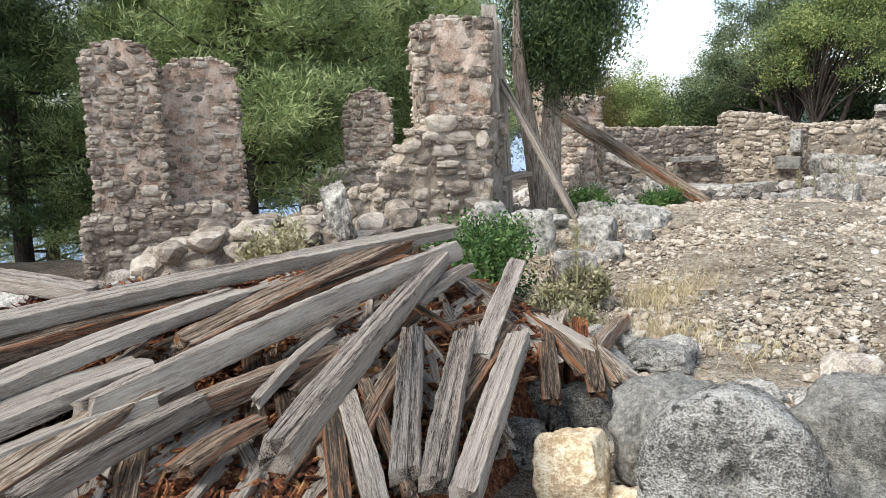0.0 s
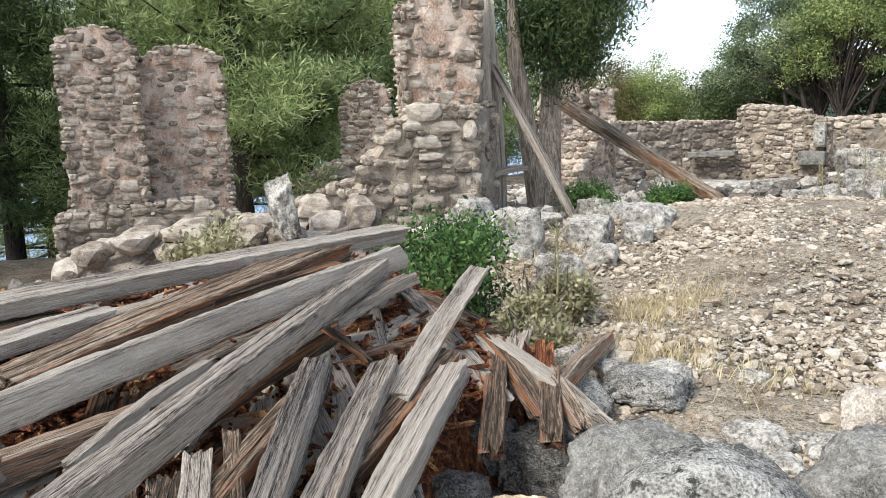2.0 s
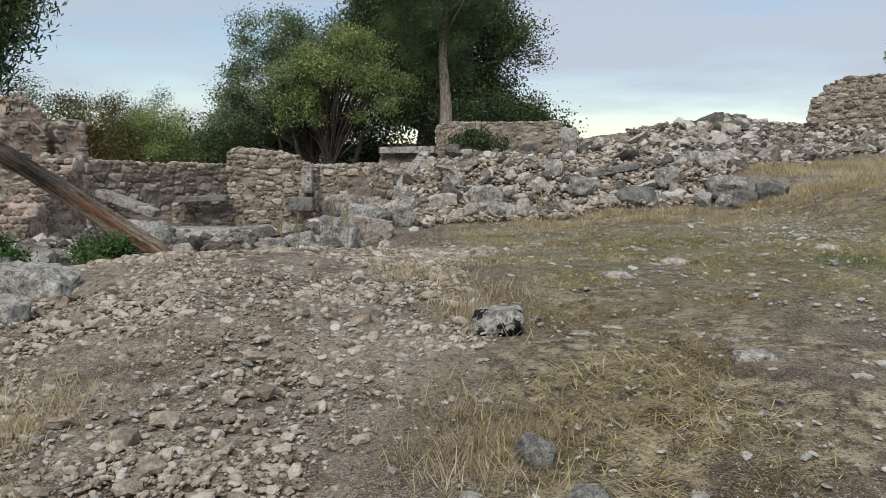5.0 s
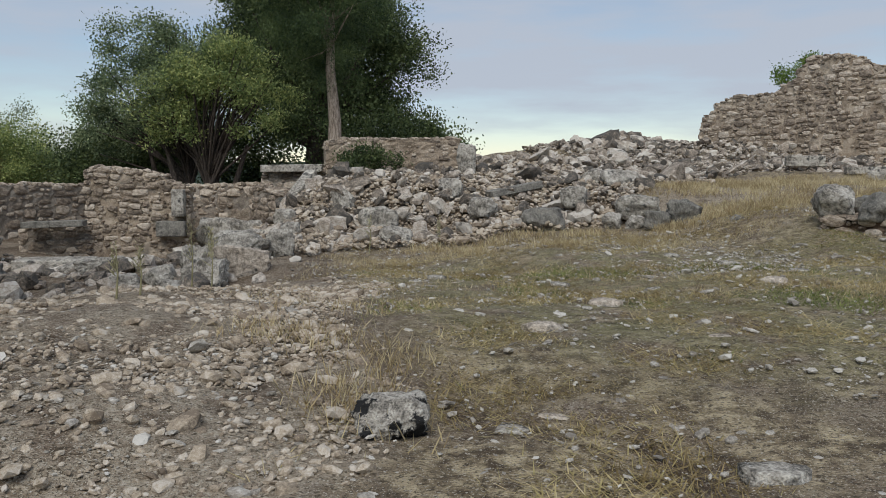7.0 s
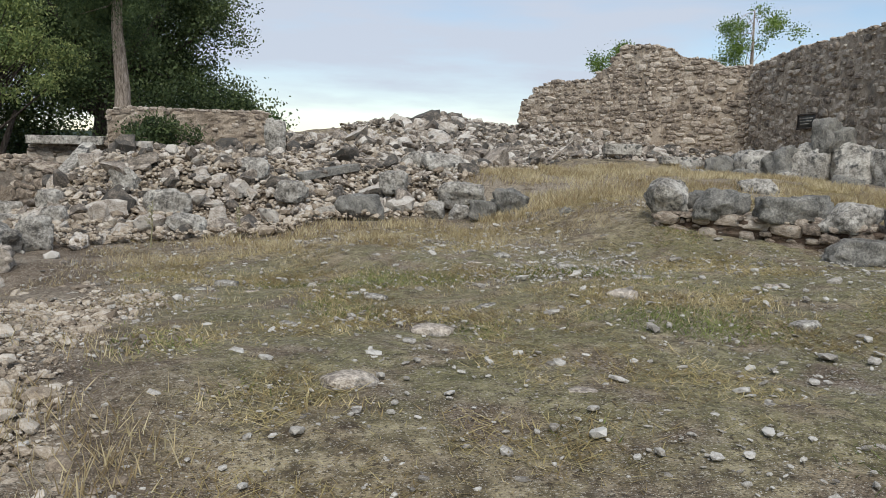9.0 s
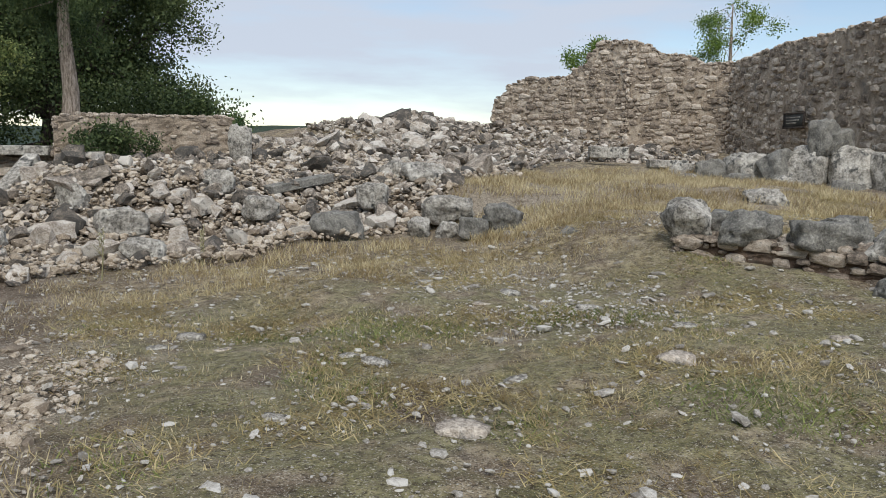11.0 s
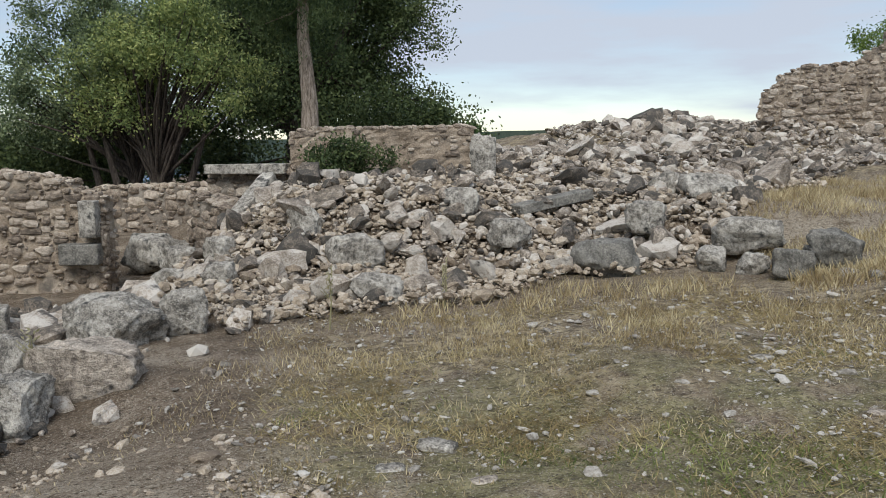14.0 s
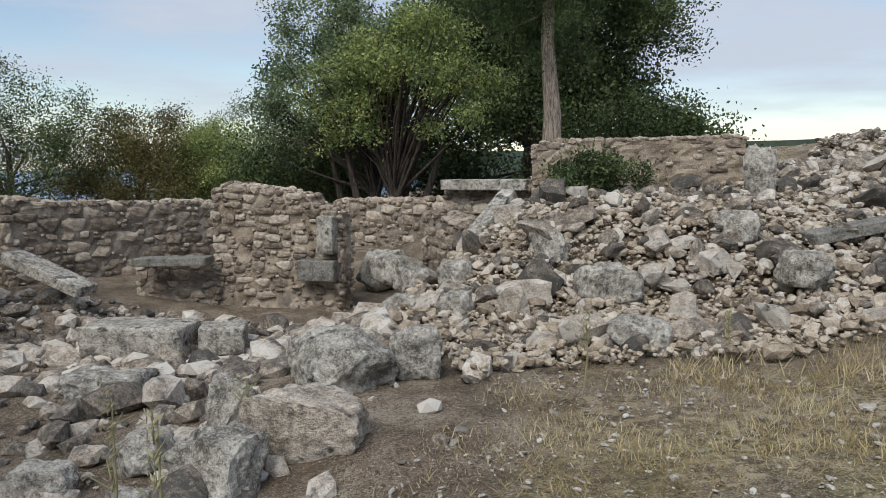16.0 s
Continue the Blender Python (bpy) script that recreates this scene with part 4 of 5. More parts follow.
# pebbles on the lawn and path
pts = np.concatenate([r.uniform((-4.4, -5), (8, 11.8), (30000, 2)), r.normal(size=(2600, 2)) * (.8, 1.2) + (1.3, 8.6), r.normal(size=(900, 2)) * (1.0, .5) + (2.2, 7.2), r.normal(size=(300, 2)) * (.5, .5) + (-2.2, 7.2)])
size = np.clip(r.lognormal(-4.4, .7, len(pts)), .007, .12)
tagged(new("pebbles", scatter("pebbles", CHIP_V, np.column_stack([pts, ground_z(pts[:, 0], pts[:, 1]) + size * .15 + .005]), size[:, None] * r.uniform((.8, .6, .3), (1.7, 1.1, .7), (len(pts), 3)), 13, m_pebble, tilt=.6)), "scattered pale pebbles on thin turf", "pebbles", kind="stuff")

# ---- timbers ----
def timber(label, a, b, w, h, seed, material=m_wood, group="timber pile", name="timber", ragged=.25):
    """A squared timber with waney edges, splits along the grain and broken ends."""
    a, b = Vector(a), Vector(b)
    d = b - a
    n, r = max(10, int(d.length / .05)), rng(seed)
    ring = [(-.5, -.45), (-.45, -.5), (0, -.5), (.45, -.5), (.5, -.45), (.5, -.1), (.47, -.06), (.5, -.02), (.5, .45), (.45, .5), (.17, .5), (.14, .43), (.11, .5), (-.2, .5), (-.22, .46), (-.24, .5), (-.45, .5), (-.5, .45), (-.5, 0)]
    m, v, f = len(ring), [], []
    jit = [r.uniform(-ragged, ragged) * .35 for _ in ring]
    for i in range(n + 1):
        t = i / n
        bow = math.sin(t * 3.14) * .02 * r.uniform(.9, 1.1)
        for k, (p, q) in enumerate(ring):
            c = Vector((t * 4 * d.length + seed, p * 3, q * 3))
            g = 1 + .12 * noise.noise(c * .6) + .09 * noise.noise(c * 3) + .05 * noise.noise(c * 9)
            x = t * d.length + (jit[k] * .35 if i in (0, n) else 0) * (1 if i else -1)
            v.append((x, p * w * g, q * h * g + bow))
    for i in range(n):
        for k in range(m):
            f.append((i * m + k, i * m + (k + 1) % m, (i + 1) * m + (k + 1) % m, (i + 1) * m + k))
    e = len(v)
    v += [(jit[2] * .1, 0, 0), (d.length - jit[4] * .1, 0, 0)]
    for k in range(m):
        f += [((k + 1) % m, k, e, e), (n * m + k, n * m + (k + 1) % m, e + 1, e + 1)]
    me = bpy.data.meshes.new(name)
    me.from_pydata(v, [], [q if q[2] != q[3] else q[:3] for q in f])
    me.materials.append(material)
    ob = new(name, me)
    ob.matrix_world = Matrix.Translation(a) @ d.to_track_quat("X", "Z").to_matrix().to_4x4() @ pose(0, 0, 0, r.uniform(-14, 14), 0, 0)
    return tagged(ob, label, "timber", group)


GREY, BROWN = "weathered grey timber with split grain on the pile", "dark half-rotten brown timber on the pile"
PILE = (((-4.2, -7.6, .45), (-4.46, -3.39, .5), .12, .09, 0), ((-5.89, -6.57, .52), (-4.6, -6.08, .46), .12, .1, 0), ((-3.72, -7.1, .28), (-4.18, -5.43, .4), .17, .07, 0), ((-3.56, -7.1, .2), (-3.75, -6.2, .25), .24, .08, 0),
        ((-3.45, -6.6, .2), (-4.08, -3.75, .42), .13, .14, 0), ((-3.81, -5.97, .27), (-4.45, -3.9, .46), .16, .12, 1), ((-2.17, -6.5, .36), (-4.0, -3.95, .4), .1, .105, 0), ((-3.05, -7.0, .09), (-3.32, -6.15, .15), .08, .1, 0))
for k, (a, b, w, h, c) in enumerate(PILE):
    timber(BROWN if c else GREY, a, b, w, h, 600 + k, m_wood_dark if c else m_wood)
PILE = (((-3.2, -7.1, .07), (-3.6, -6.1, .19), .14, .12, 1), ((-2.98, -6.44, .04), (-3.06, -6.02, .09), .14, .06, 1), ((-3.17, -5.97, .14), (-3.57, -5.24, .24), .05, .05, 0), ((-2.95, -4.73, .1), (-3.95, -3.2, .27), .12, .04, 0), ((-3.34, -4.85, .18), (-2.4, -5.78, -.06), .12, .1, 0), ((-3.17, -4.6, .15), (-2.3, -5.72, -.08), .12, .09, 0),
        ((-2.99, -4.35, .1), (-2.2, -5.65, -.12), .12, .1, 0), ((-3.01, -5.59, .09), (-2.3, -6.0, -.1), .1, .07, 0), ((-2.96, -5.72, .06), (-2.4, -6.1, -.08), .08, .08, 1))
for k, (a, b, w, h, c) in enumerate(PILE):
    timber(BROWN if c else GREY, a, b, w, h, 620 + k, m_wood_dark if c else m_wood)
PILE = (((-3.1, -5.41, .1), (-2.35, -5.8, -.1), .06, .06, 1), ((-3.64, -4.69, .3), (-3.2, -4.68, .19), .035, .03, 1), ((-3.6, -4.6, .26), (-3.85, -3.85, .34), .11, .06, 0), ((-3.98, -5.6, .3), (-4.25, -4.1, .38), .12, .1, 1), ((-4.17, -6.9, .33), (-4.29, -5.6, .37), .16, .1, 1), ((-3.15, -5.75, .1), (-3.6, -4.6, .23), .1, .1, 1),
        ((-3.47, -5.19, .21), (-3.1, -5.6, .11), .06, .04, 0), ((-2.95, -3.75, -.2), (-3.5, -2.45, -.28), .1, .1, 1), ((-3.33, -6.4, .11), (-3.42, -5.3, .15), .12, .1, 1), ((-3.22, -5.0, .1), (-2.7, -5.8, -.02), .1, .1, 1), ((-3.18, -4.2, .09), (-2.7, -5.2, -.02), .1, .08, 1), ((-3.37, -7.2, .1), (-3.46, -6.3, .17), .15, .08, 0))
for k, (a, b, w, h, c) in enumerate(PILE):
    timber(BROWN if c else GREY, a, b, w, h, 640 + k, m_wood_dark if c else m_wood)
timber("stub of red rotten timber standing by boulders", (-3.1, -3.62, -.5), (-3.22, -3.5, -.08), .16, .14, 660, m_rot, ragged=.8)
timber("short grey split board beside the rotten stub", (-3.25, -3.85, -.4), (-3.32, -3.55, .0), .12, .06, 661, ragged=.8)
for k in range(84):
    a = Vector((r.uniform(-4.6, -2.5), r.uniform(-7.3, -3.6), 0))
    g = r.uniform(-.5, .5) + (2.0 if a.x < -3.2 else 2.4)
    ln = r.uniform(.4, 1.5)
    b = a + Vector((math.cos(g) * ln, math.sin(g) * ln, 0))
    b.y = min(b.y, -3.7)
    a.z, b.z = (min(-.36 + .25 * (-q.x - 2), .34) + .03 for q in (a, b))
    timber(BROWN, a, b, r.uniform(.03, .12), r.uniform(.025, .09), 670 + k, m_wood_dark if k % 3 == 0 else m_wood, ragged=.6)
# rotten bed under the timbers
bx, by = np.meshgrid(np.linspace(-5.9, -1.9, 70), np.linspace(-8.6, -2.9, 90))
bz = np.minimum(-.36 + .25 * (-bx - 2), .34) - .3 * np.maximum(by + 3.9, 0) - .25 * np.maximum(-bx - 5.0, 0)
bz += np.array([noise.noise((a * 3, b * 3, 1)) * .07 + noise.noise((a * 9, b * 9, 1)) * .035 for a, b in zip(bx.ravel(), by.ravel())]).reshape(bx.shape)
side = np.interp(by, (-8.6, -5.8, -4.0, -2.9), (-2.6, -2.3, -2.95, -3.4))
inside = smooth(0, -.35, bx - side) * smooth(-2.9, -3.5, by) * smooth(-8.5, -7.6, by) * smooth(-5.85, -5.2, bx)
bz = bz * inside + (ground_z(bx, by) - .12) * (1 - inside)
bi = np.arange(bx.size).reshape(bx.shape)
tagged(new("rotten_wood_bed", mesh("rotten_wood_bed", np.column_stack([bx.ravel(), by.ravel(), bz.ravel()]), np.stack([bi[:-1, :-1], bi[:-1, 1:], bi[1:, 1:], bi[1:, :-1]], -1).reshape(-1, 4), m_rot)), "bed of crumbled red-brown rotten wood under the timbers", "rotten wood", kind="stuff")
pts = r.uniform((-5.0, -7.8), (-2.1, -3.3), (15000, 2))
pts = pts[pts[:, 0] < np.interp(pts[:, 1], (-8.6, -5.8, -4.0, -2.9), (-2.7, -2.4, -3.05, -3.5))]
pz = np.minimum(-.36 + .25 * (-pts[:, 0] - 2), .34) - .3 * np.maximum(pts[:, 1] + 3.9, 0) + r.uniform(.0, .07, len(pts))
ln = np.clip(r.lognormal(-2.9, .6, len(pts)), .02, .3)
SLIVER = [(np.array([(-.5, -.5, -.4), (.5, -.35, -.5), (.55, .3, -.3), (-.45, .5, -.5), (-.5, -.3, .4), (.45, -.2, .5), (.5, .3, .3), (-.55, .4, .5)]), np.array([(0, 3, 2, 1), (4, 5, 6, 7), (0, 1, 5, 4), (1, 2, 6, 5), (2, 3, 7, 6), (3, 0, 4, 7)]))]
tagged(new("wood_splinters", scatter("wood_splinters", SLIVER, np.column_stack([pts, pz]), np.column_stack([ln * 1.3, ln * .13 + .005, ln * .1 + .004]), 14, m_rot)), "red-brown splinters of rotten wood", "splinters", kind="stuff")

# props by the pillar
post = tagged(new("plank_screen"), "upright weathered planks with a short cross rail against the pillar", "planks")
for k, (a, b, w, h, nm) in enumerate((((-8.0, 1.2, -.35), (-8.12, 1.25, 2.95), .2, .08, "plank"), ((-8.1, 1.45, -.35), (-8.2, 1.5, 2.75), .14, .07, "plank"), ((-8.2, 1.72, -.35), (-8.3, 1.7, 2.2), .13, .08, "plank"), ((-7.92, 1.15, .42), (-8.0, 1.95, .46), .12, .08, "rail"))):
    ob = timber("", a, b, w, h, 700 + k, group="", name=nm)
    ob.parent = post
    for key in ("category",):
        del ob[key]
timber("slanting grey prop leaning against the planks", (-6.95, 1.7, -.15), (-8.05, 1.4, 1.87), .15, .09, 710, group="")
timber("long dark beam leaning down from a cypress", (-5.85, 3.85, -.2), (-9.25, 4.3, 1.42), .18, .18, 711, m_wood_dark, group="")


# ---- trees ----
def cypress(label, place, height, girth, low, trunks, seed, lean=(0, 0)):
    zz = np.linspace(low, height, 9)
    blobs = [(lean[0] * q / height + rng(seed + k).uniform(-.15, .15) * girth, lean[1] * q / height + rng(seed + k + 50).uniform(-.15, .15) * girth, q, girth * s, girth * s, (height - low) / 8) for k, (q, s) in enumerate(zip(zz, (.55, .85, 1, 1, .95, .85, .7, .5, .25)))]
    return tree("cypress_tree", label, place, trunks, blobs, 2000, (.12, .12, .18), 60, .09, .011, m_cypress, m_bark, seed, 10, up=1.2, shell=.55)


cypress("dark green cypress with twin grey trunks", (-8.15, 2.55, -.35), 6.6, .98, 2.5, [([(0, 0, 0), (.02, .12, .7), (-.05, .28, 1.5), (-.1, .4, 3), (-.1, .5, 5)], [.3, .2, .16, .1, .04]), ([(0, .0, .05), (-.05, -.24, 1.2), (-.12, -.44, 2.4), (-.1, -.5, 3.6)], [.22, .15, .11, .05])], 801, (.3, .9))
cypress("tall dark cypress with a bare pale trunk behind the podium", (-6.7, 21.2, 1.0), 9.5, 2.0, 3.4, [([(0, 0, 0), (.05, 0, 1.6), (-.1, .05, 3.2), (0, 0, 6)], [.25, .19, .15, .08])], 802)
STEMS = [([(0, 0, 0), (.3, .1, 1.0), (.2, .2, 2.4)], [.2, .15, .1]), ([(.3, 0, 0), (1.1, .2, 1.0), (1.6, .3, 2.6)], [.16, .11, .06]), ([(-.3, 0, 0), (-.9, .2, 1.2), (-1.3, .3, 2.6)], [.16, .11, .06])]
tree("carob_tree", "tall dull green carob tree with twisted stems and a ragged crown", (-13.0, 24.4, -.6), STEMS,
     [(-.4, 0, 4.5, 2.2, 1.7, 1.7), (-1.9, .3, 4.6, 1.7, 1.5, 1.8), (-2.6, 0, 3.1, 1.3, 1.2, 1.0), (-1.3, 0, 6.0, 1.5, 1.2, 1.0), (1.0, .2, 5.3, 1.6, 1.4, 1.0)], 1000, .16, 40, .1, .026, m_carob_dull, m_bark_dark, 803, 60)
tree("carob_tree", "low spreading carob tree with yellow-green leaves and bare lower twigs", (-11.9, 23.4, -.6), STEMS,
     [(.4, 0, 4.4, 1.9, 1.4, 1.2), (1.9, -.2, 4.0, 1.4, 1.2, 1.2), (-.8, 0, 3.7, 1.4, 1.2, 1.0), (1.2, 0, 5.2, 1.2, 1.1, .8)], 680, .155, 38, .1, .026, m_carob, m_bark_dark, 813, 70)
tree("evergreen_oak", "huge dark evergreen oak behind the ruin", (-9.9, 30.5, .0), [([(0, 0, 0), (.2, 0, 2), (0, 0, 4.5)], [.5, .4, .25])], [(0, 0, 6, 4, 4, 3.2), (-3, 0, 5, 2.8, 3, 2.8), (2.2, .5, 5.5, 2.4, 3, 2.8), (0, 0, 7.8, 2.8, 3, 2.0)], 1700, .25, 60, .13, .034, m_oak, m_bark_dark, 804, 40)
tree("evergreen_oak", "broad dark evergreen oak sloping down to the skyline", (-9.3, 32, .3), [([(0, 0, 0), (.2, 0, 2), (0, 0, 4)], [.5, .4, .25])], [(0, 0, 4.6, 2.8, 3, 3.0), (2.0, 0, 3, 1.8, 2, 1.8), (-2, 0, 6.4, 2.6, 3, 2.5)], 1300, .24, 56, .13, .034, m_oak, m_bark_dark, 805, 30)
tree("evergreen_shrub", "dense dark shrub on the skyline", (-4.9, 33.3, .6), [([(0, 0, 0), (0, 0, 1)], [.1, .06])], [(0, 0, 1.3, 1.2, 1.2, 1.1)], 300, .18, 36, .12, .034, m_bush, m_bark_dark, 806, 8, "shrub")
tree("evergreen_thicket", "dark thicket closing the view under the oaks", (-11, 27.5, -.5), [([(0, 0, 0), (0, 0, 1.5)], [.2, .1])], [(-3, 0, 1.8, 3, 1.2, 2.0), (2, 0, 2, 3, 1.2, 2.2), (4.9, .5, 2.2, 1.9, 1.2, 1.5), (-6, 0, 1.6, 2.5, 1.2, 1.8)], 1200, .3, 46, .13, .04, m_oak, m_bark_dark, 807, 12, "thicket")
for k, (x, y, h, mt, lb) in enumerate(((-33, 29, 6.6, m_oak, "rounded dark green tree beyond the court"), (-28.5, 32, 3.9, m_brown, "tree with browning leaves beyond the court"), (-38, 26, 8, m_pine_dark, "dark green tree beyond the court"), (-25.5, 33.5, 2.8, m_carob, "small green tree beyond the court"), (-30, 41, 4.2, m_olive, "pale grey-green tree in the distance"), (-25, 44, 4.4, m_olive, "pale feathery tree in the distance"), (-22, 38, 2.0, m_oak, "low dark tree behind the boundary wall"), (-18, 31, 1.2, m_oak, "low dark tree behind the boundary wall"))):
    z = float(ground_z(x, y)) - .2
    hh = h * 1.08 + 1.2 - z * .6
    tree("broadleaf_tree", lb, (x, y, z), [([(0, 0, 0), (.1, 0, hh * .3), (0, 0, hh * .6)], [.25, .2, .1])], [(0, 0, hh * .62, hh * .36, hh * .36, hh * .36), (hh * .2, 0, hh * .45, hh * .28, hh * .28, hh * .3), (-hh * .22, 0, hh * .5, hh * .26, hh * .28, hh * .3)], 900, .24, 50, .12, .03, mt, m_bark_dark, 820 + k, 16)
for k, (x, y, z, s) in enumerate(((10.6, 32.5, 3.1, 1.7), (15.2, 29.6, 3.9, 2.2))):
    tree("sapling", "fresh green sapling growing behind the great wall", (x, y, 1.2), [([(0, 0, 0), (.05, 0, z), (0, 0, z + s)], [.1, .07, .02])], [(0, 0, z + s * .5, s * .6, s * .5, s * .65), (s * .4, 0, z + s * .7, s * .35, s * .3, s * .4), (-s * .45, 0, z + s * .35, s * .35, s * .3, s * .35)], 170, .14, 26, .11, .022, m_fresh, m_bark, 840 + k, 14, shell=.3)


def pine(label, height, girth, seed, material):
    """A pine with a tall trunk, whorled limbs and tufts of needles along their outer halves."""
    base = tagged(new("pine_tree"), label, "pine tree", "pines behind the ruin")
    r = rng(seed)
    trunk = [(0, 0, 0), (.15, .1, height * .35), (-.1, .1, height * .7), (0, 0, height)]
    part("trunk", mesh("trunk", *tube(trunk, [.28, .22, .14, .04], 10), m_bark_dark), base)
    woods, cen = [], []
    for k in range(80):
        z = height * (.16 + .84 * (k + r.rand()) / 80)
        ln = girth * (1.05 - .75 * (z / height) ** 1.6) * r.uniform(.6, 1.1)
        a = r.uniform(0, 6.28)
        d = np.array((math.cos(a), math.sin(a), 0))
        s, e = np.array((0, 0, z)), np.array((0, 0, z + ln * r.uniform(-.05, .35))) + d * ln
        m = (s + e) / 2 - np.array((0, 0, .1 * ln))
        woods.append(tube([s, m, e], [.05 + .02 * ln / girth, .035, .01], 5))
        for q in np.linspace(.3, 1, 12):
            c = (1 - q) ** 2 * s + 2 * q * (1 - q) * m + q * q * e
            for _ in range(2):
                cen.append(c + r.normal(size=3) * (.42, .42, .24) * (1.2 - .3 * q))
    part("branchwork", mesh("branchwork", *join(woods), m_bark_dark), base)
    part("crown", mesh("crown", *leaves(cen, (.16, .16, .11), 34, .24, .016, seed, .5, 1.2), material), base)
    return base


# the third pine gets its shade from its darker needle colour
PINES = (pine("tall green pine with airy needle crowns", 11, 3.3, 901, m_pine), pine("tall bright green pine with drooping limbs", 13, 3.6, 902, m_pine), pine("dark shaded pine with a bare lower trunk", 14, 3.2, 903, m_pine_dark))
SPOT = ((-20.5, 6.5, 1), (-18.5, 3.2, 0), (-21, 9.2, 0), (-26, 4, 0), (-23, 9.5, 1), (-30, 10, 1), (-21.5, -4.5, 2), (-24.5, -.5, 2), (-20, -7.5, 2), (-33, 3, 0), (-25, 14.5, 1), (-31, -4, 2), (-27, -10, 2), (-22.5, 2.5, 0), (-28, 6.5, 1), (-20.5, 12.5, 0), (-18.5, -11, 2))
for k, (x, y, kind) in enumerate(SPOT):
    at = pose(x, y, float(ground_z(x, y)) - .3, 0, 0, 47 * k)
    if k in (0, 1, 6):
        PINES[kind].matrix_basis = at
    else:
        copy_thing(PINES[kind], at)


# ---- bushes, grass and weeds ----
def bush(label, x, y, w, h, seed, material=m_bush, count=170, length=.05, width=.012, name="bush", per=24):
    z = float(ground_z(x, y))
    return tree(name, label, (x, y, z), [([(0, 0, 0), (0, .02, h * .4)], [.02, .012])], [(0, 0, h * .5, w * .5, w * .5, h * .5), (w * .2, .05, h * .6, w * .3, w * .3, h * .35), (-w * .22, 0, h * .45, w * .3, w * .3, h * .4)], count, w * .06 + .02, per, length, width, material, m_bark, seed, 22, "bush", .3, .6, .35)


bush("dense green lentisk bush behind the timber pile", -4.95, -2.55, 1.0, .85, 1001, count=320)
bush("grey-green weed clump by the timbers", -4.1, -2.5, .4, .3, 1002, m_weed, 40)
bush("grey-green weed clump among the stones", -4.3, -1.9, .4, .32, 1003, m_weed, 34)
bush("pale dry weed before the tumbled wall", -5.9, -4.0, .7, .95, 1004, m_weed, 110)
bush("pale dry weed by the upright stone", -3.75, -3.0, .4, .3, 1005, m_weed, 30)
bush("low green bush under the leaning beam", -6.55, 3.6, .8, .35, 1006, count=160)
bush("low green bush at the foot of a cypress", -7.2, 2.5, .8, .3, 1007, count=140)
bush("low green bush against the podium wall", -4.9, 17.5, 1.4, .75, 1008, m_oak, 200, .07, .02)


def blades(name, label, pts, height, width, seed, material, lean=.5, category="grass"):
    """Single blades of grass: each a thin bent strip of two faces."""
    r = rng(seed)
    n = len(pts)
    base = np.column_stack([pts, ground_z(pts[:, 0], pts[:, 1]) - .01])
    a = r.uniform(0, 6.28, n)
    side = np.column_stack([np.cos(a), np.sin(a), np.zeros(n)]) * width * r.uniform(.6, 1.3, (n, 1))
    b = r.uniform(0, 6.28, n)
    h = (height if np.ndim(height) else np.full(n, height)) * r.uniform(.5, 1.25, n)
    tip = np.column_stack([np.cos(b) * h * lean * r.uniform(.2, 1.4, n), np.sin(b) * h * lean * r.uniform(.2, 1.4, n), h])
    v = np.stack([base - side, base + side, base + tip * .55 + side * .7, base + tip * (1, 1, .95), base + tip * .55 - side * .7], 1).reshape(-1, 3)
    k = np.arange(n)[:, None] * 5
    q = np.concatenate([k + (0, 1, 2), k + (0, 2, 4), k + (4, 2, 3)])
    me = mesh(name, v, q, material)
    return tagged(new(name, me), label, category, kind="stuff")


pts = r.uniform((-4.6, -4), (9, 14), (480000, 2))
keep = turf_w(pts[:, 0], pts[:, 1]) * smooth(-.25, .2, np.array([noise.noise((a * .8, b * .8, 9)) for a, b in pts]))
pts = pts[r.uniform(0, 1, len(pts)) < keep * .8]
blades("turf", "thin short turf, half dry and half green", pts, .045, .0038, 20, m_turf, 3.0)
pts = r.uniform((-3.5, .5), (8, 11), (130000, 2))
keep = green_w(pts[:, 0], pts[:, 1]) * smooth(.12, .38, np.array([noise.noise((a * .75, b * .75, 31)) for a, b in pts]))
pts = pts[r.uniform(0, 1, len(pts)) < keep]
blades("green_turf", "patches of fresh green turf on the lawn", pts, .04, .004, 22, m_green, 1.6)
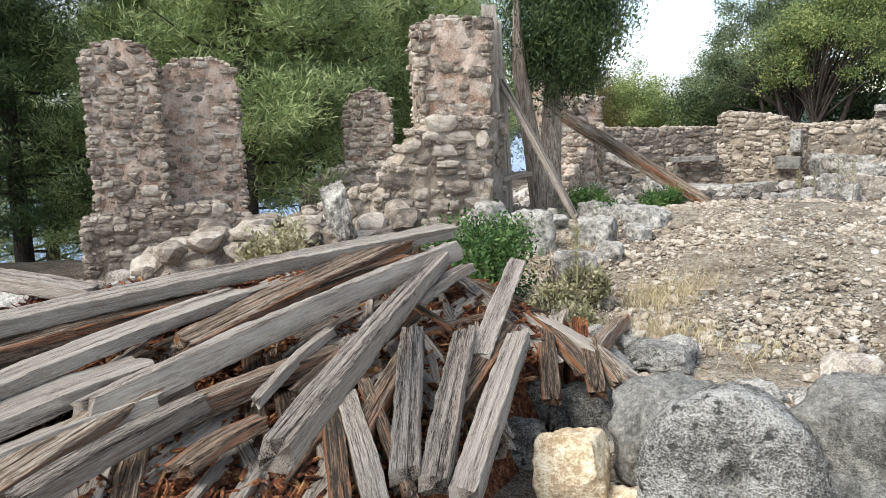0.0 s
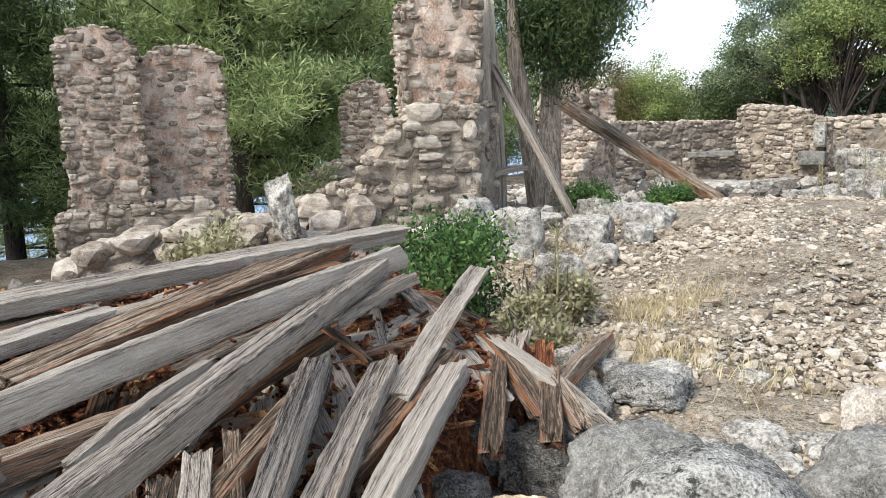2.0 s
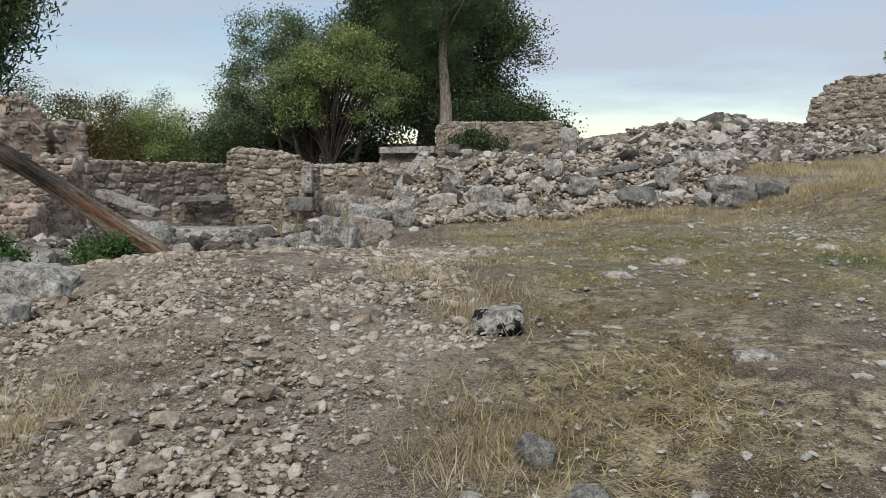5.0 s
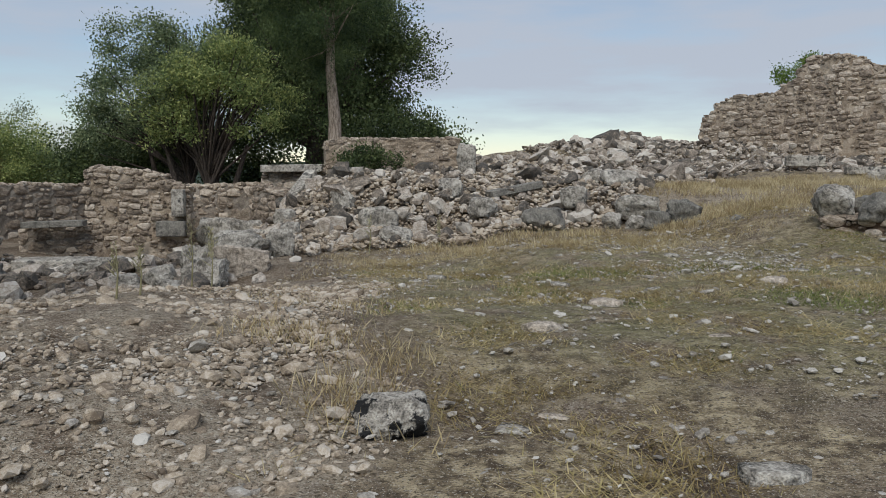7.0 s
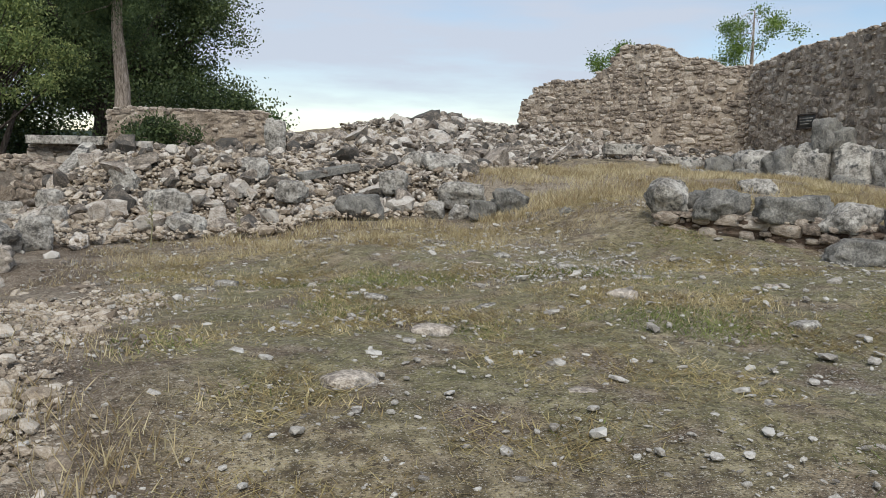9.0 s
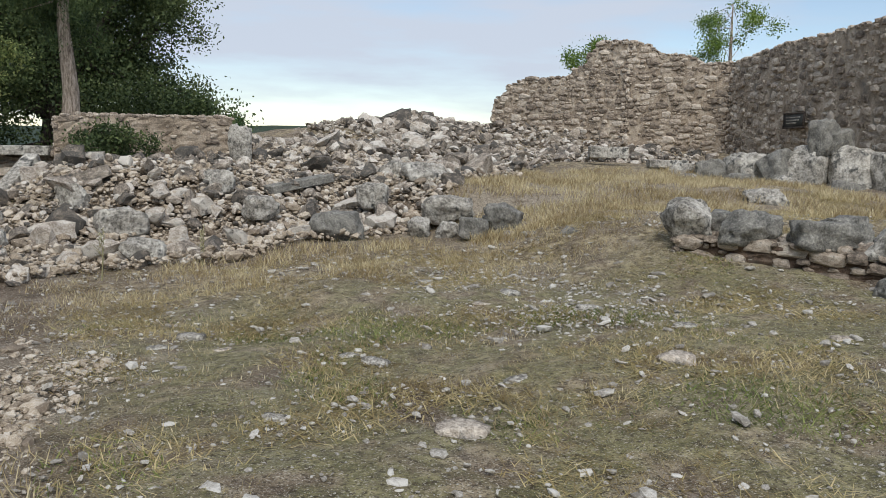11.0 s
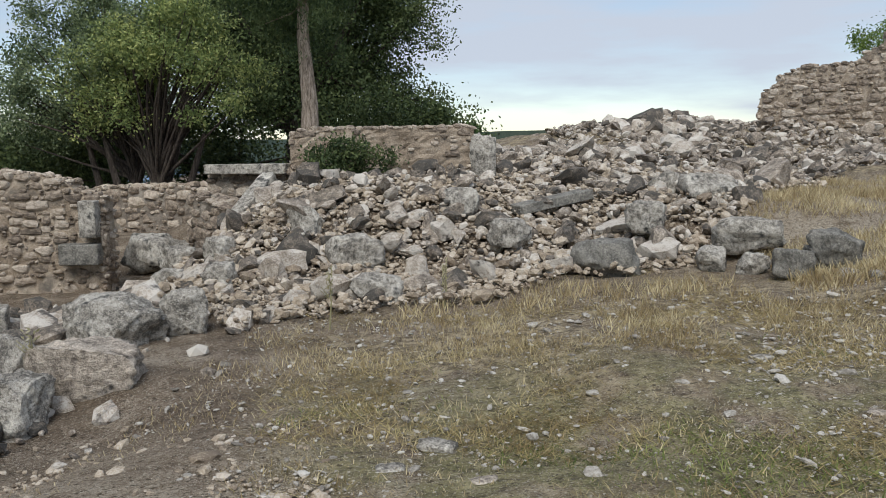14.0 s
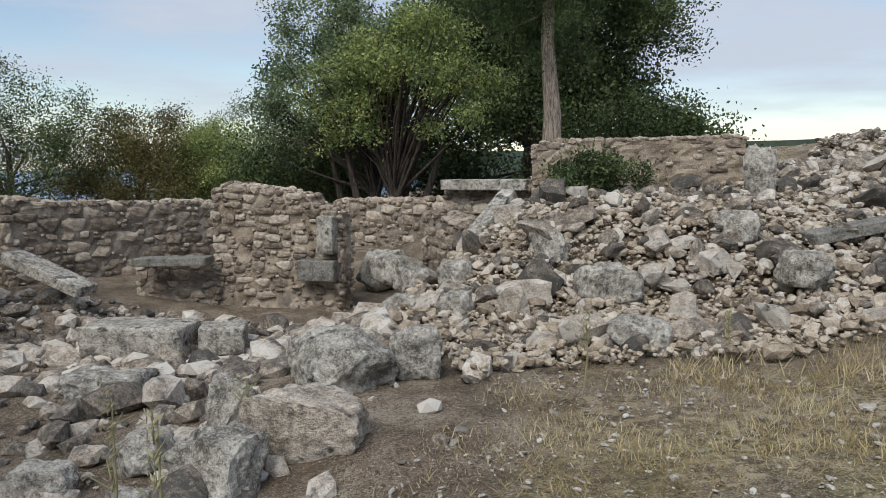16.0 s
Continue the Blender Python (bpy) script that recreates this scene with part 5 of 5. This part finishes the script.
pts = np.concatenate([r.uniform((-4.4, 4.5), (3, 11), (16000, 2)), r.uniform((-3.0, 9.6), (4, 12.6), (9000, 2)), r.uniform((1.5, 11.5), (9.5, 19.5), (42000, 2)), r.normal(size=(1300, 2)) * (.28, .5) + (-1.75, 1.9), r.normal(size=(1500, 2)) * (.22, .35) + (-1.3, -.55), r.normal(size=(1700, 2)) * (.2, .5) + (-3.9, -1.2),
                      r.normal(size=(1800, 2)) * (.45, .3) + (-3.0, -2.4), r.normal(size=(1500, 2)) * (.25, .5) + (-2.6, 3.3), r.normal(size=(1500, 2)) * (.4, 1) + (-3.6, 9.5), r.normal(size=(900, 2)) * (.25, .8) + (-5.3, -.6), r.normal(size=(1200, 2)) * (.5, .6) + (-5.6, 15.7)])
keep = np.array([noise.noise((a * 1.3, b * 1.3, 5)) for a, b in pts])
pts = pts[keep + r.uniform(-.25, .25, len(pts)) > -.05]
blades("dry_grass", "tufts of straw-coloured dry grass", pts, np.where(pts[:, 1] > 11.5, .15, np.where(pts[:, 1] > 9.4, .1, np.where(pts[:, 1] > 4.4, .06, .13))), np.where(pts[:, 1] > 11.5, .006, .0035)[:, None], 21, m_straw, .7)


def stalk(x, y, h, seed):
    z = float(ground_z(x, y))
    base = tagged(new("dry_stalk"), "thin dead plant stalk standing upright with withered heads", "weed", "dead stalks")
    base.location = (x, y, z)
    part("stem", mesh("stem", *tube([(0, 0, 0), (.02, .01, h * .5), (.0, .03, h)], [.012, .009, .004], 6), m_weed), base)
    rr = rng(seed)
    for q in rr.uniform(.4, .95, 6):
        part("twig", mesh("twig", *tube([(0, 0, h * q), (rr.normal() * .06, rr.normal() * .06, h * q + .1)], [.006, .003], 4), m_weed), base)
    for q in (.6, .75, .9, 1):
        part("seed_head", mesh("seed_head", *leaves([(0, 0, h * q)], (.02, .02, .04), 14, .05, .008, seed, 1), m_weed), base)


for k, (x, y, h) in enumerate(((-5.25, 7.3, .95), (-5.0, 7.35, .85), (-3.6, 11.0, .6), (-2.5, 12.2, .5), (-5.6, 8.9, .6), (-5.0, 4.9, .55), (-4.85, 5.1, .5), (-4.25, -2.05, .8))):
    stalk(x, y, h, 1100 + k)
# distant wooded hill
hv = [(-900 + 60 * k, 1500, (18 + 16 * math.exp(-((k - 15.5) / 4) ** 2) + 3 * noise.noise((k * .7, 0, 0))) if j else -60) for k in range(31) for j in (0, 1)]
tagged(new("backdrop", mesh("backdrop", hv, [(2 * k, 2 * k + 2, 2 * k + 3, 2 * k + 1) for k in range(30)], m_hill)), "distant wooded hill on the horizon", "hill", kind="structure")
